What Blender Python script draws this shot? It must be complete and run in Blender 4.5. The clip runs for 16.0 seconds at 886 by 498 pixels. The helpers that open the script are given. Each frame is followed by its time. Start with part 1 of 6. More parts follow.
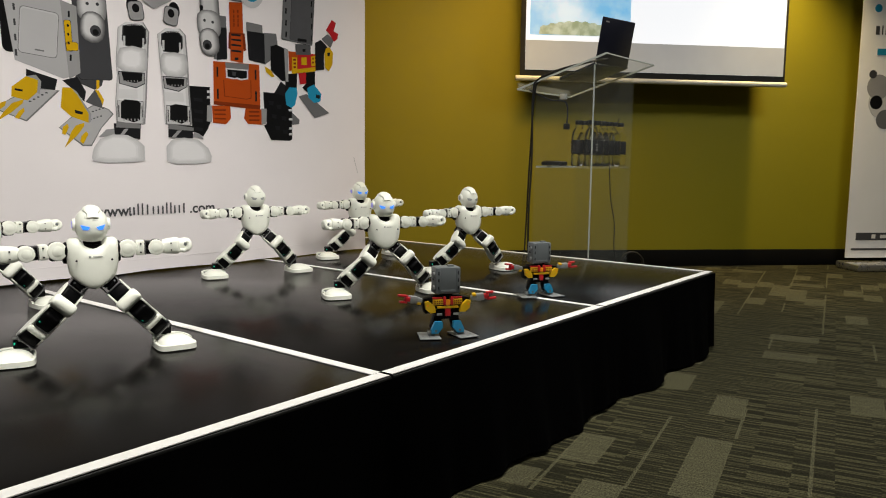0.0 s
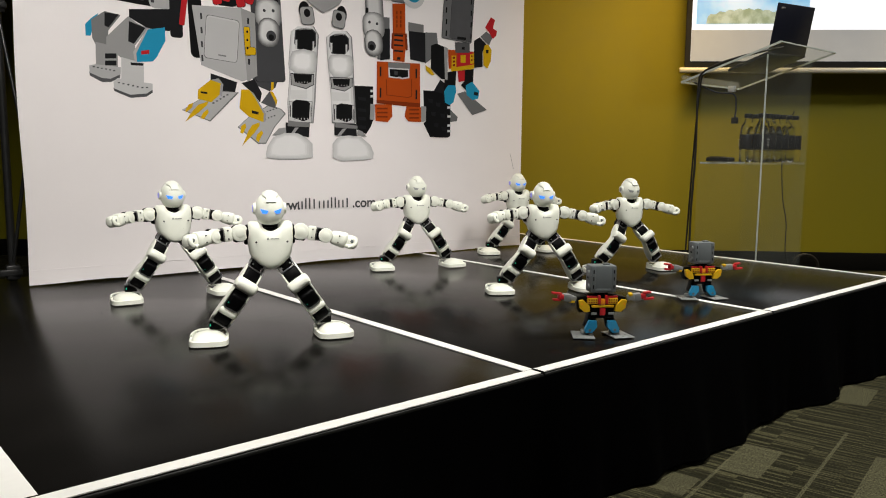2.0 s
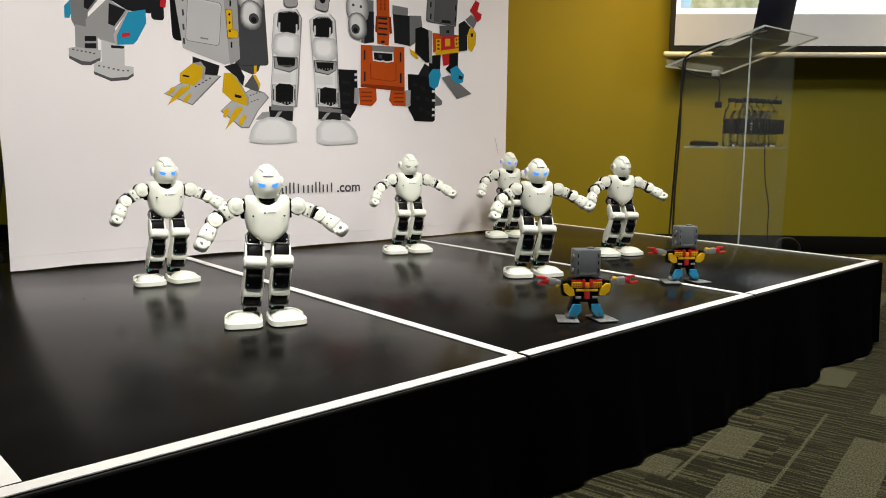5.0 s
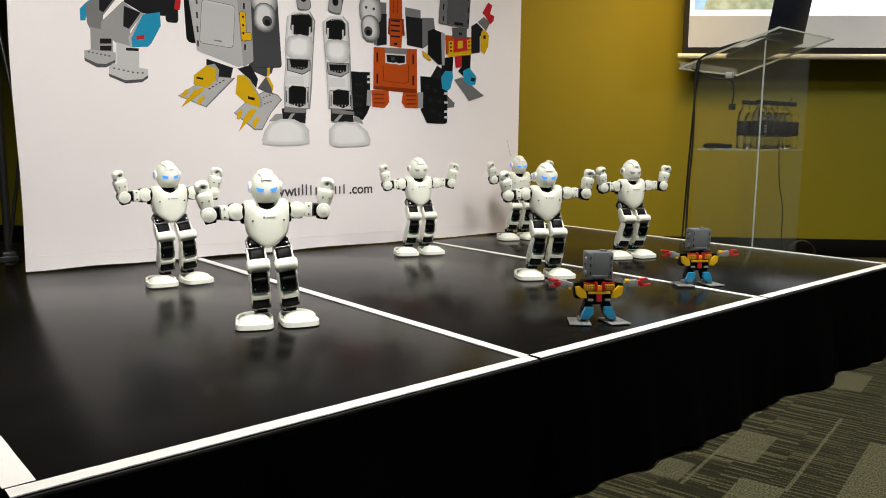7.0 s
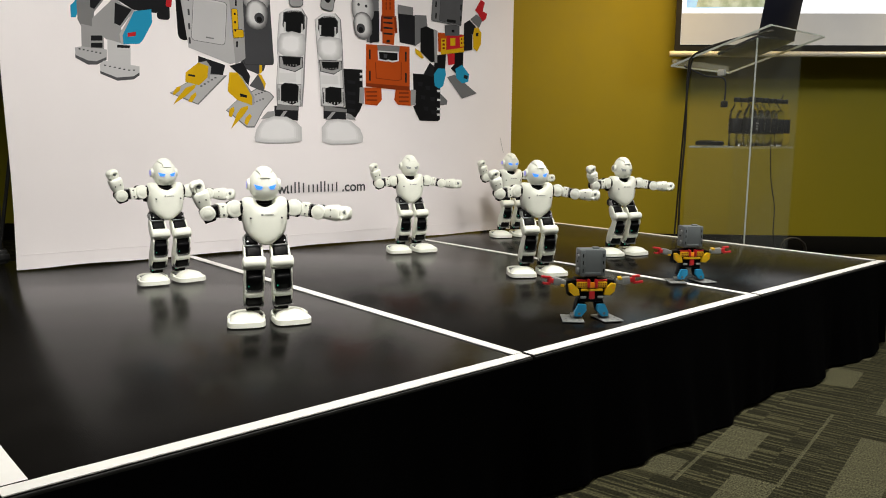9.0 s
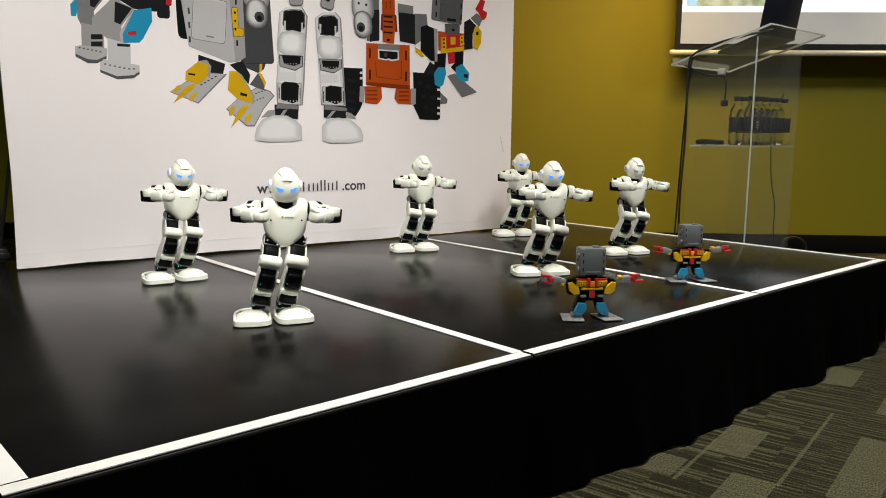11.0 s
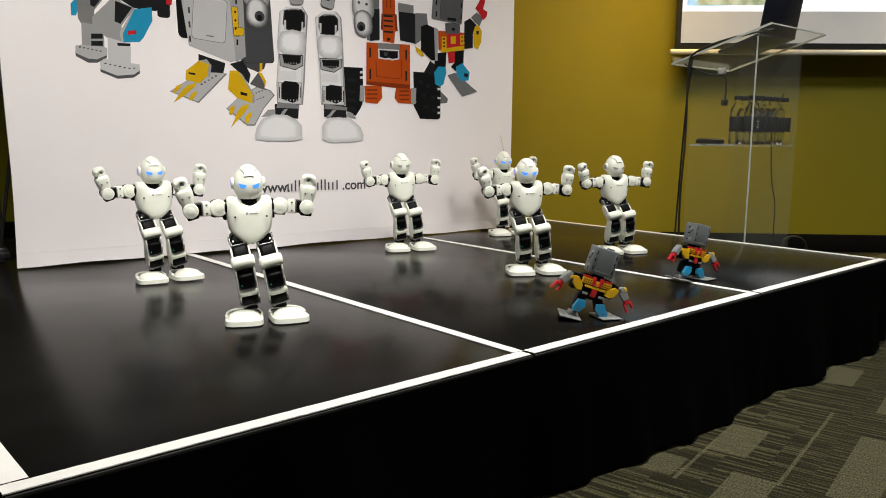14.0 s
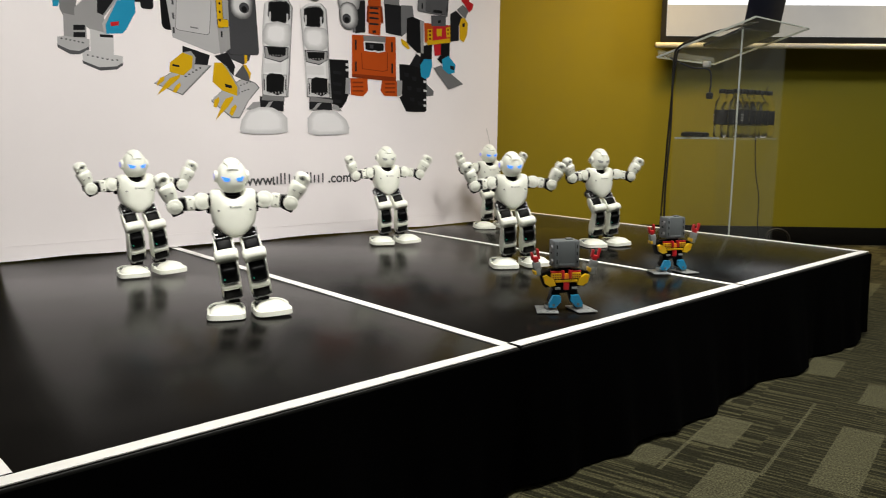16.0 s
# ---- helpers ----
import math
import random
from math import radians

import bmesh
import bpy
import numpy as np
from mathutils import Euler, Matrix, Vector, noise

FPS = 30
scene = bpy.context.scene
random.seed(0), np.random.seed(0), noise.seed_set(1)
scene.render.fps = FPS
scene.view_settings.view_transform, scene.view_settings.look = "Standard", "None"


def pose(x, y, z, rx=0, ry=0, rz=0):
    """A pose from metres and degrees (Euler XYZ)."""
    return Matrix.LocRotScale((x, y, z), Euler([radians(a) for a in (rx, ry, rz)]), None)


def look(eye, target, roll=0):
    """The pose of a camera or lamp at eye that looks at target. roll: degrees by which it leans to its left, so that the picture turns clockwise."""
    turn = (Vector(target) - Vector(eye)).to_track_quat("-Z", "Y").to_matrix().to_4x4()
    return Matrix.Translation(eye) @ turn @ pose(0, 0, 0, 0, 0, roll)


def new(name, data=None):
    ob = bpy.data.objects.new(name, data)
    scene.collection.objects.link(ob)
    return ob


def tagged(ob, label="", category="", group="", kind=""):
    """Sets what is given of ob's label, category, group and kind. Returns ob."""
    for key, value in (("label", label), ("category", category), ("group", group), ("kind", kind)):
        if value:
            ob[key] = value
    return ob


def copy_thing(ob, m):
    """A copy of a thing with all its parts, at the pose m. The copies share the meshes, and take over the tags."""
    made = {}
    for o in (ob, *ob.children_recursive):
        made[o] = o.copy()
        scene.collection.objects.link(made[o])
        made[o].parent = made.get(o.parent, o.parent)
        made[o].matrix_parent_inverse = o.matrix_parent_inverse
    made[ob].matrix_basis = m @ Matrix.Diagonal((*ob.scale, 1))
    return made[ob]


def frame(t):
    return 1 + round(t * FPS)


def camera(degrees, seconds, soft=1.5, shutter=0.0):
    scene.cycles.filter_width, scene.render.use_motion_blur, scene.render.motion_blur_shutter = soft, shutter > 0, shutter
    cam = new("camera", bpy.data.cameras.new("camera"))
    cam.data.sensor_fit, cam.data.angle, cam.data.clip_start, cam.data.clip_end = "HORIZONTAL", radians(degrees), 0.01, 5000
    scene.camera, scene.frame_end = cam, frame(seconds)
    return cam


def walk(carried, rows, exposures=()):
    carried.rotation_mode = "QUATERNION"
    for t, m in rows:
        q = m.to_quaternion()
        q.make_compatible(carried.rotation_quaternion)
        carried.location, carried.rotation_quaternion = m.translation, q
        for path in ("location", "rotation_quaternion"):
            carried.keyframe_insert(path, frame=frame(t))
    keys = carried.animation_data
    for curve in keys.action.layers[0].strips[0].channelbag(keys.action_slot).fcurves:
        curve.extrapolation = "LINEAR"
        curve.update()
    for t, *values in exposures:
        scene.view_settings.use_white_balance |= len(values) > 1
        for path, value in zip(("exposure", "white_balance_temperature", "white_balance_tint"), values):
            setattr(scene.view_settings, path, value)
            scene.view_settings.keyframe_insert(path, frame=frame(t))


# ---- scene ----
cam = camera(59.64, 16.0, soft=1.0, shutter=0.4)
EYE = (-0.193, -1.057, 0.789)
# seconds, yaw, pitch, roll: the camera turns in the hand but stays in its place
TURNS = [
    (0, -52.17, -6.81, -0.71),
    (0.1, -51.6, -6.78, -0.7),
    (0.2, -49.5, -6.7, -0.66),
    (0.3, -46.7, -6.64, -0.6),
    (0.4, -45.7, -6.62, -0.55),
    (0.5, -44.86, -6.62, -0.53),
    (1, -42.03, -6.44, -0.53),
    (1.5, -40.98, -6.41, -0.49),
    (2, -40.71, -7.2, -0.49),
    (2.5, -41.1, -7.93, -0.5),
    (3, -41.24, -7.79, -0.48),
    (3.5, -41.86, -8.51, -0.5),
    (3.7, -41.86, -8.68, -0.5),
    (4.6, -41.8, -8.6, -0.5),
    (5.5, -41.9, -8.05, -0.5),
    (5.8, -41.85, -8.11, -0.5),
    (5.9, -41.58, -8.62, -0.5),
    (6, -41.33, -9.69, -0.48),
    (6.1, -40.78, -9.42, -0.48),
    (6.5, -40.54, -9.25, -0.49),
    (7, -40.93, -8.2, -0.54),
    (7.5, -40.95, -8.01, -0.52),
    (8, -41.03, -7.77, -0.55),
    (8.5, -41.46, -8.36, -0.56),
    (9, -41.46, -8.38, -0.53),
    (9.2, -41.46, -8.4, -0.54),
    (11.5, -41.44, -8.51, -0.53),
    (12, -41.44, -8.58, -0.53),
    (12.5, -41.45, -8.52, -0.55),
    (13, -41.43, -8.5, -0.52),
    (13.5, -41.43, -8.52, -0.53),
    (14, -41.43, -8.51, -0.53),
    (14.5, -41.43, -8.57, -0.54),
    (15, -41.43, -8.69, -0.54),
    (15.5, -41.43, -8.64, -0.54),
    (15.9, -42, -8.85, -0.56),
    (16, -42.45, -9.02, -0.6),
]
walk(cam, [(t, pose(*EYE, 90 + p, r, y)) for t, y, p, r in TURNS], exposures=[(0, -0.33), (0.5, -0.36), (1, -0.30), (2, -0.23), (3, -0.16), (3.6, -0.15), (6, -0.07), (8, -0.05), (8.5, -0.10), (16, -0.11)])

# ---- light ----
H = 0.33            # height of the stage top
CEIL = 2.75
WALL_AT = Vector((6.07, 0.43, 0))
WALL_N = Vector((-0.70, -0.714, 0)).normalized()
WALL_D = Vector((0.714, -0.70, 0)).normalized()

world = bpy.data.worlds.new("room_air")
scene.world = world
world.use_nodes = True
world.node_tree.nodes["Background"].inputs[0].default_value = (1.0, 0.95, 0.9, 1)
world.node_tree.nodes["Background"].inputs[1].default_value = 0.02


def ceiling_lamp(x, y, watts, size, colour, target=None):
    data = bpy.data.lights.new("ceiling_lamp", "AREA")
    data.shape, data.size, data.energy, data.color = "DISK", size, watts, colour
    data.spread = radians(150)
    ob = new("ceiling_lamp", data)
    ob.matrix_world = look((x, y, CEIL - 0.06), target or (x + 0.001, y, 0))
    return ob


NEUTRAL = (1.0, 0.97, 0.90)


def spot_lamp(x, y, watts, target, cone, colour):
    data = bpy.data.lights.new("stage_spot", "SPOT")
    data.energy, data.color, data.spot_size, data.spot_blend, data.shadow_soft_size = watts, colour, radians(cone), 0.6, 0.30
    ob = new("stage_spot", data)
    ob.matrix_world = look((x, y, CEIL - 0.08), target)
    return ob


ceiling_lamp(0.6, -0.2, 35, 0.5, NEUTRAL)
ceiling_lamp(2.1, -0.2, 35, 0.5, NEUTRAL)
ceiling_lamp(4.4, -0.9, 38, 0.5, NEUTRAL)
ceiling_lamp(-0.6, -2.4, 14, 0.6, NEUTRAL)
# unseen spots under the ceiling, added to brighten the stage and its banner
spot_lamp(-0.25, -0.50, 320, (0.40, 1.6, 0.60), 66, NEUTRAL)
spot_lamp(1.5, -0.9, 100, (2.0, 1.1, 0.45), 58, NEUTRAL)


def by_wall(s, off, z=0.0):
    """A place given along the screen wall, by its distance out of it and its height."""
    p = WALL_AT + WALL_D * s + WALL_N * off
    return (p.x, p.y, z)


# downlights along the screen wall
for s_at, out, watts, colour in ((-2.21, 0.45, 70, (1.0, 0.64, 0.22)), (-0.23, 0.45, 230, (1.0, 0.74, 0.32))):
    q = by_wall(s_at, out)
    washer = spot_lamp(q[0], q[1], watts, by_wall(s_at, 0.25, 0.0), 86, colour)
    washer.data.shadow_soft_size, washer.data.spot_blend = 0.04, 1.0
# unseen wide fill lamp, added to even out the wall between banner and screen
wall_fill = spot_lamp(3.2, 1.2, 235, by_wall(-2.9, 0.0, 0.30), 108, (1.0, 0.67, 0.23))
wall_fill.data.spot_blend = 1.0

# ---- materials ----


def mat(name, colour, rough=0.5, metal=0.0, vary=0.12, scale=30.0, bump=0.0, bump_scale=200.0, glow=None, coat=0.0, each=0.0, spec=0.5, rvar=0.06):
    """Principled surface with two scales of mottling, fine relief and, with each, a difference from piece to piece."""
    m = bpy.data.materials.new(name)
    m.use_nodes = True
    nt = m.node_tree
    N, L = nt.nodes, nt.links
    b = N["Principled BSDF"]
    b.inputs["Metallic"].default_value = metal
    b.inputs["Coat Weight"].default_value = coat
    b.inputs["Specular IOR Level"].default_value = spec
    tc = N.new("ShaderNodeTexCoord")
    n1, n2 = N.new("ShaderNodeTexNoise"), N.new("ShaderNodeTexNoise")
    n1.inputs["Scale"].default_value, n2.inputs["Scale"].default_value = scale, scale * 0.13
    n1.inputs["Detail"].default_value = 6
    for n in (n1, n2):
        L.new(tc.outputs["Object"], n.inputs["Vector"])
    add = N.new("ShaderNodeMath")
    add.operation = "ADD"
    L.new(n1.outputs["Fac"], add.inputs[0])
    L.new(n2.outputs["Fac"], add.inputs[1])
    last = add.outputs[0]
    if each:
        info = N.new("ShaderNodeObjectInfo")
        ma = N.new("ShaderNodeMath")
        ma.operation, ma.inputs[1].default_value = "MULTIPLY_ADD", each
        L.new(info.outputs["Random"], ma.inputs[0])
        L.new(last, ma.inputs[2])
        last = ma.outputs[0]
    ramp = N.new("ShaderNodeMapRange")
    ramp.inputs["From Min"].default_value, ramp.inputs["From Max"].default_value = 0.6, 1.4
    ramp.inputs["To Min"].default_value, ramp.inputs["To Max"].default_value = 1 - vary, 1 + vary
    L.new(last, ramp.inputs["Value"])
    mix = N.new("ShaderNodeVectorMath")
    mix.operation = "SCALE"
    mix.inputs[0].default_value = colour[:3]
    L.new(ramp.outputs[0], mix.inputs["Scale"])
    L.new(mix.outputs[0], b.inputs["Base Color"])
    rr = N.new("ShaderNodeMapRange")
    rr.inputs["From Min"].default_value, rr.inputs["From Max"].default_value = 0.3, 0.7
    rr.inputs["To Min"].default_value, rr.inputs["To Max"].default_value = max(rough - rvar, 0.0), min(rough + rvar, 1)
    L.new(n1.outputs["Fac"], rr.inputs["Value"])
    L.new(rr.outputs[0], b.inputs["Roughness"])
    if bump:
        nb, bp = N.new("ShaderNodeTexNoise"), N.new("ShaderNodeBump")
        nb.inputs["Scale"].default_value = bump_scale
        L.new(tc.outputs["Object"], nb.inputs["Vector"])
        bp.inputs["Strength"].default_value, bp.inputs["Distance"].default_value = bump, 0.002
        L.new(nb.outputs["Fac"], bp.inputs["Height"])
        L.new(bp.outputs[0], b.inputs["Normal"])
    if glow:
        b.inputs["Emission Color"].default_value = (*glow[0], 1)
        b.inputs["Emission Strength"].default_value = glow[1]
    return m


def carpet_material():
    """Striped commercial carpet: thin light and dark lines across, with plain blocks here and there."""
    m = mat("striped_carpet", (0.05, 0.045, 0.035), 0.95, spec=0.1, bump=0.7, bump_scale=350)
    nt = m.node_tree
    N, L = nt.nodes, nt.links
    tc = [n for n in N if n.type == "TEX_COORD"][0]
    b = N["Principled BSDF"]

    # the carpet lies at a slight angle to the stage
    lay = N.new("ShaderNodeMapping")
    lay.inputs["Rotation"].default_value = (0, 0, radians(-11))
    L.new(tc.outputs["Object"], lay.inputs["Vector"])

    def brick(sx, sy, off, seed):
        mp = N.new("ShaderNodeMapping")
        mp.inputs["Location"].default_value = (seed, seed * 0.37, 0)
        L.new(lay.outputs[0], mp.inputs["Vector"])
        br = N.new("ShaderNodeTexBrick")
        br.offset, br.squash = off, 1
        br.inputs["Color1"].default_value, br.inputs["Color2"].default_value = (0, 0, 0, 1), (1, 1, 1, 1)
        br.inputs["Scale"].default_value, br.inputs["Mortar Size"].default_value = 1, 0.0
        br.inputs["Brick Width"].default_value, br.inputs["Row Height"].default_value = sx, sy
        L.new(mp.outputs[0], br.inputs["Vector"])
        return br.outputs["Color"]

    def math(op, a, c):
        n = N.new("ShaderNodeMath")
        n.operation = op
        for i, v in enumerate((a, c)):
            if isinstance(v, (int, float)):
                n.inputs[i].default_value = v
            else:
                L.new(v, n.inputs[i])
        return n.outputs[0]

    plain = math("GREATER_THAN", brick(0.22, 0.10, 0.43, 9.71), 0.905)
    # stripes: noise drawn out across the walkway, cut into strips of different rhythm
    mp = N.new("ShaderNodeMapping")
    mp.inputs["Scale"].default_value = (95, 1.5, 1)
    L.new(lay.outputs[0], mp.inputs["Vector"])
    shift = N.new("ShaderNodeVectorMath")
    comb = N.new("ShaderNodeCombineXYZ")
    L.new(math("MULTIPLY", brick(0.48, 0.10, 0.37, 7.7), 60.0), comb.inputs[0])
    L.new(mp.outputs[0], shift.inputs[0])
    L.new(comb.outputs[0], shift.inputs[1])
    st = N.new("ShaderNodeTexNoise")
    st.inputs["Scale"].default_value, st.inputs["Detail"].default_value = 1.0, 1.0
    L.new(shift.outputs[0], st.inputs["Vector"])
    line = N.new("ShaderNodeMapRange")
    line.inputs["From Min"].default_value, line.inputs["From Max"].default_value = 0.46, 0.62
    L.new(st.outputs["Fac"], line.inputs["Value"])
    # thin light seams along the walkway
    sx = N.new("ShaderNodeSeparateXYZ")
    L.new(lay.outputs[0], sx.inputs[0])
    seam = math("MULTIPLY", math("LESS_THAN", math("FRACT", math("MULTIPLY", sx.outputs["Y"], 5.0), 0), 0.045),
                math("GREATER_THAN", brick(0.30, 0.20, 0.37, 1.3), 0.62))
    grain = N.new("ShaderNodeTexNoise")
    grain.inputs["Scale"].default_value, grain.inputs["Detail"].default_value = 240, 3
    L.new(tc.outputs["Object"], grain.inputs["Vector"])

    def mixc(f, a, c):
        n = N.new("ShaderNodeMix")
        n.data_type = "RGBA"
        L.new(f, n.inputs["Factor"])
        for i, v in ((6, a), (7, c)):
            if isinstance(v, tuple):
                n.inputs[i].default_value = (*v, 1)
            else:
                L.new(v, n.inputs[i])
        return n.outputs[2]

    base = mixc(line.outputs[0], (0.0145, 0.0137, 0.0066), (0.064, 0.060, 0.030))
    base = mixc(math("MULTIPLY", seam, 0.6), base, (0.102, 0.097, 0.055))
    small = math("GREATER_THAN", brick(0.12, 0.20, 0.5, 5.9), 0.955)
    base = mixc(math("MULTIPLY", small, 0.7), base, (0.080, 0.076, 0.043))
    base = mixc(math("MULTIPLY", plain, 0.68), base, (0.088, 0.084, 0.047))
    sc = N.new("ShaderNodeVectorMath")
    sc.operation = "SCALE"
    L.new(base, sc.inputs[0])
    L.new(math("MAXIMUM", math("ADD", math("MULTIPLY", grain.outputs["Fac"], 4.6), -1.3), 0.12), sc.inputs["Scale"])
    L.new(sc.outputs[0], b.inputs["Base Color"])
    return m


def clear(name, tint=(0.97, 0.99, 0.98), rough=0.02, ior=1.47):
    m = bpy.data.materials.new(name)
    m.use_nodes = True
    b = m.node_tree.nodes["Principled BSDF"]
    b.inputs["Base Color"].default_value = (*tint, 1)
    b.inputs["Transmission Weight"].default_value = 1
    b.inputs["Roughness"].default_value, b.inputs["IOR"].default_value = rough, ior
    return m


M_CARPET = carpet_material()
M_WALL = mat("olive_wall_paint", (0.25, 0.22, 0.0022), 0.6, vary=0.06, scale=8, bump=0.15, bump_scale=500)
M_BASE = mat("black_skirting", (0.005, 0.005, 0.0045), 0.6, vary=0.2, spec=0.1)
M_CEIL = mat("ceiling_white", (0.42, 0.41, 0.39), 0.9, vary=0.03)
M_PLAIN = mat("room_wall_grey", (0.20, 0.19, 0.17), 0.8, vary=0.04)
M_DECK = mat("black_stage_laminate", (0.0066, 0.0061, 0.0056), 0.205, vary=0.25, scale=9, bump=0.006, bump_scale=60, spec=0.11, rvar=0.008)
M_TRIM = mat("worn_deck_edge", (0.035, 0.035, 0.035), 0.5, metal=0.4, vary=0.5, scale=25)
M_TAPE = mat("white_gaffer_tape", (0.80, 0.79, 0.76), 0.6, vary=0.06, bump=0.2, bump_scale=300)
M_SKIRT = mat("black_stage_cloth", (0.0010, 0.0010, 0.0011), 0.95, vary=0.3, bump=0.3, bump_scale=900, spec=0.02)
M_BANNER = mat("white_banner_vinyl", (0.77, 0.725, 0.735), 0.6, vary=0.03, scale=4, bump=0.1, bump_scale=40)
M_SHELL = mat("white_robot_plastic", (0.83, 0.845, 0.755), 0.34, vary=0.03, scale=60, coat=0.1)
M_DARK = mat("black_servo_plastic", (0.0022, 0.0022, 0.0025), 0.42, spec=0.07, vary=0.3, scale=80)
M_STEEL = mat("bare_steel_bracket", (0.22, 0.22, 0.22), 0.38, metal=0.9, vary=0.2, scale=90)
M_SCREW = mat("dark_screw", (0.03, 0.03, 0.03), 0.4, metal=0.6)
M_EYE = mat("blue_glowing_eye", (0.02, 0.09, 0.45), 0.3, glow=((0.05, 0.27, 1.0), 1.35))
M_EYE_OFF = mat("grey_eye_lens", (0.33, 0.35, 0.34), 0.3)
M_LED = mat("green_led", (0.02, 0.4, 0.25), 0.3, glow=((0.02, 0.9, 0.5), 0.5))
M_INK = mat("dark_print", (0.05, 0.05, 0.055), 0.6)
M_JGREY = mat("grey_block_plastic", (0.125, 0.14, 0.145), 0.45, vary=0.08, scale=70)
M_JLITE = mat("light_grey_block_plastic", (0.22, 0.23, 0.23), 0.45, vary=0.08, scale=70)
M_JYEL = mat("yellow_block_plastic", (0.64, 0.39, 0.006), 0.4, vary=0.05, scale=70)
M_JORANGE = mat("orange_block_plastic", (0.85, 0.30, 0.01), 0.4, vary=0.05, scale=70)
M_JRED = mat("red_block_plastic", (0.50, 0.014, 0.02), 0.4, vary=0.05, scale=70)
M_JBLUE = mat("blue_block_plastic", (0.012, 0.24, 0.46), 0.4, vary=0.05, scale=70)
M_ACRYL = clear("clear_acrylic")


def clear_sheet(name, veil):
    """A thin polished clear sheet; a pale veil mixed in imitates reflected sheen."""
    m = mat(name, (0.72, 0.76, 0.74), 0.12, vary=0.1, scale=20)
    N, L = m.node_tree.nodes, m.node_tree.links
    see, mix = N.new("ShaderNodeBsdfTransparent"), N.new("ShaderNodeMixShader")
    see.inputs[0].default_value = (0.982, 0.99, 0.984, 1)
    mix.inputs[0].default_value = veil
    L.new(see.outputs[0], mix.inputs[1])
    L.new(N["Principled BSDF"].outputs[0], mix.inputs[2])
    L.new(mix.outputs[0], [n for n in N if n.type == "OUTPUT_MATERIAL"][0].inputs[0])
    return m


M_SHEET = clear_sheet("clear_acrylic_sheet", 0.12)
M_PANEL = clear_sheet("clear_acrylic_panel", 0.022)
M_WATER = clear("clear_bottle_plastic", (0.97, 0.98, 0.98), 0.10, 1.22)
M_RING = mat("violet_ear_light", (0.3, 0.3, 0.6), 0.3, glow=((0.25, 0.25, 1.0), 0.5))
# opaque pale colour imitates light caught in the clear cut edges
M_EDGE = mat("bright_acrylic_edge", (0.50, 0.54, 0.50), 0.2, vary=0.05)
M_CABLE = mat("black_cable_rubber", (0.01, 0.01, 0.01), 0.5)
M_CAP = mat("black_bottle_cap", (0.008, 0.008, 0.008), 0.4)
M_LABEL = mat("black_bottle_label", (0.012, 0.011, 0.013), 0.4)
M_LABELTXT = mat("pale_label_print", (0.30, 0.29, 0.28), 0.5)
M_LAPTOP = mat("navy_black_laptop_lid", (0.008, 0.009, 0.018), 0.35, vary=0.1)
M_ALU = mat("brushed_aluminium", (0.62, 0.62, 0.62), 0.3, metal=0.9, vary=0.1)
M_POLE = mat("dark_metal_pole", (0.05, 0.05, 0.05), 0.35, metal=0.7, vary=0.15)
M_BAR = mat("white_screen_bar", (0.75, 0.74, 0.70), 0.4, vary=0.04)
M_BLACKEDGE = mat("black_screen_border", (0.008, 0.008, 0.008), 0.8)
M_SOCKET = mat("white_plug_plastic", (0.7, 0.7, 0.68), 0.4)

# ---- mesh helpers ----


def rbox(bm, c, s, bevel=0.0, segs=2, m=None):
    """A box of size s about c, with rounded edges."""
    t = bmesh.new()
    bmesh.ops.create_cube(t, size=1, matrix=Matrix.Diagonal((*s, 1)))
    if bevel:
        bmesh.ops.bevel(t, geom=t.edges[:], offset=min(bevel, min(s) * 0.49), segments=segs, profile=0.5, affect="EDGES")
    return _join(bm, t, Matrix.Translation(c) if m is None else m @ Matrix.Translation(c))


def _join(bm, t, m):
    t.transform(m)
    me = bpy.data.meshes.new("tmp")
    t.to_mesh(me)
    t.free()
    bm.from_mesh(me)
    bpy.data.meshes.remove(me)
    return bm


def rod(bm, a, b, r, r2=None, segs=16, bevel=0.0):
    """A round bar from a to b."""
    a, b = Vector(a), Vector(b)
    t = bmesh.new()
    bmesh.ops.create_cone(t, cap_ends=True, segments=segs, radius1=r, radius2=r if r2 is None else r2, depth=(b - a).length)
    if bevel:
        rim = [e for e in t.edges if len(e.link_faces) == 2 and any(len(f.verts) > 4 for f in e.link_faces)]
        bmesh.ops.bevel(t, geom=rim, offset=bevel, segments=2, profile=0.5, affect="EDGES")
    q = (b - a).to_track_quat("Z", "Y").to_matrix().to_4x4()
    return _join(bm, t, Matrix.Translation((a + b) / 2) @ q)


def ball(bm, c, r, u=20, v=12):
    t = bmesh.new()
    bmesh.ops.create_uvsphere(t, u_segments=u, v_segments=v, radius=1)
    return _join(bm, t, Matrix.Translation(c) @ Matrix.Diagonal((*r, 1)))


def loft(bm, rings, n=28, power=2.6):
    """Closed form through rounded-rectangle sections (z, centre y, half width, half depth)."""
    rows = []
    for z, cy, w, d in rings:
        row = []
        for i in range(n):
            a = 2 * math.pi * i / n
            c, s = math.cos(a), math.sin(a)
            row.append(bm.verts.new((w * math.copysign(abs(c) ** (2 / power), c), cy + d * math.copysign(abs(s) ** (2 / power), s), z)))
        rows.append(row)
    for lo, hi in zip(rows, rows[1:]):
        for i in range(n):
            bm.faces.new((lo[i], lo[(i + 1) % n], hi[(i + 1) % n], hi[i]))
    bm.faces.new(rows[0][::-1])
    bm.faces.new(rows[-1])
    return bm


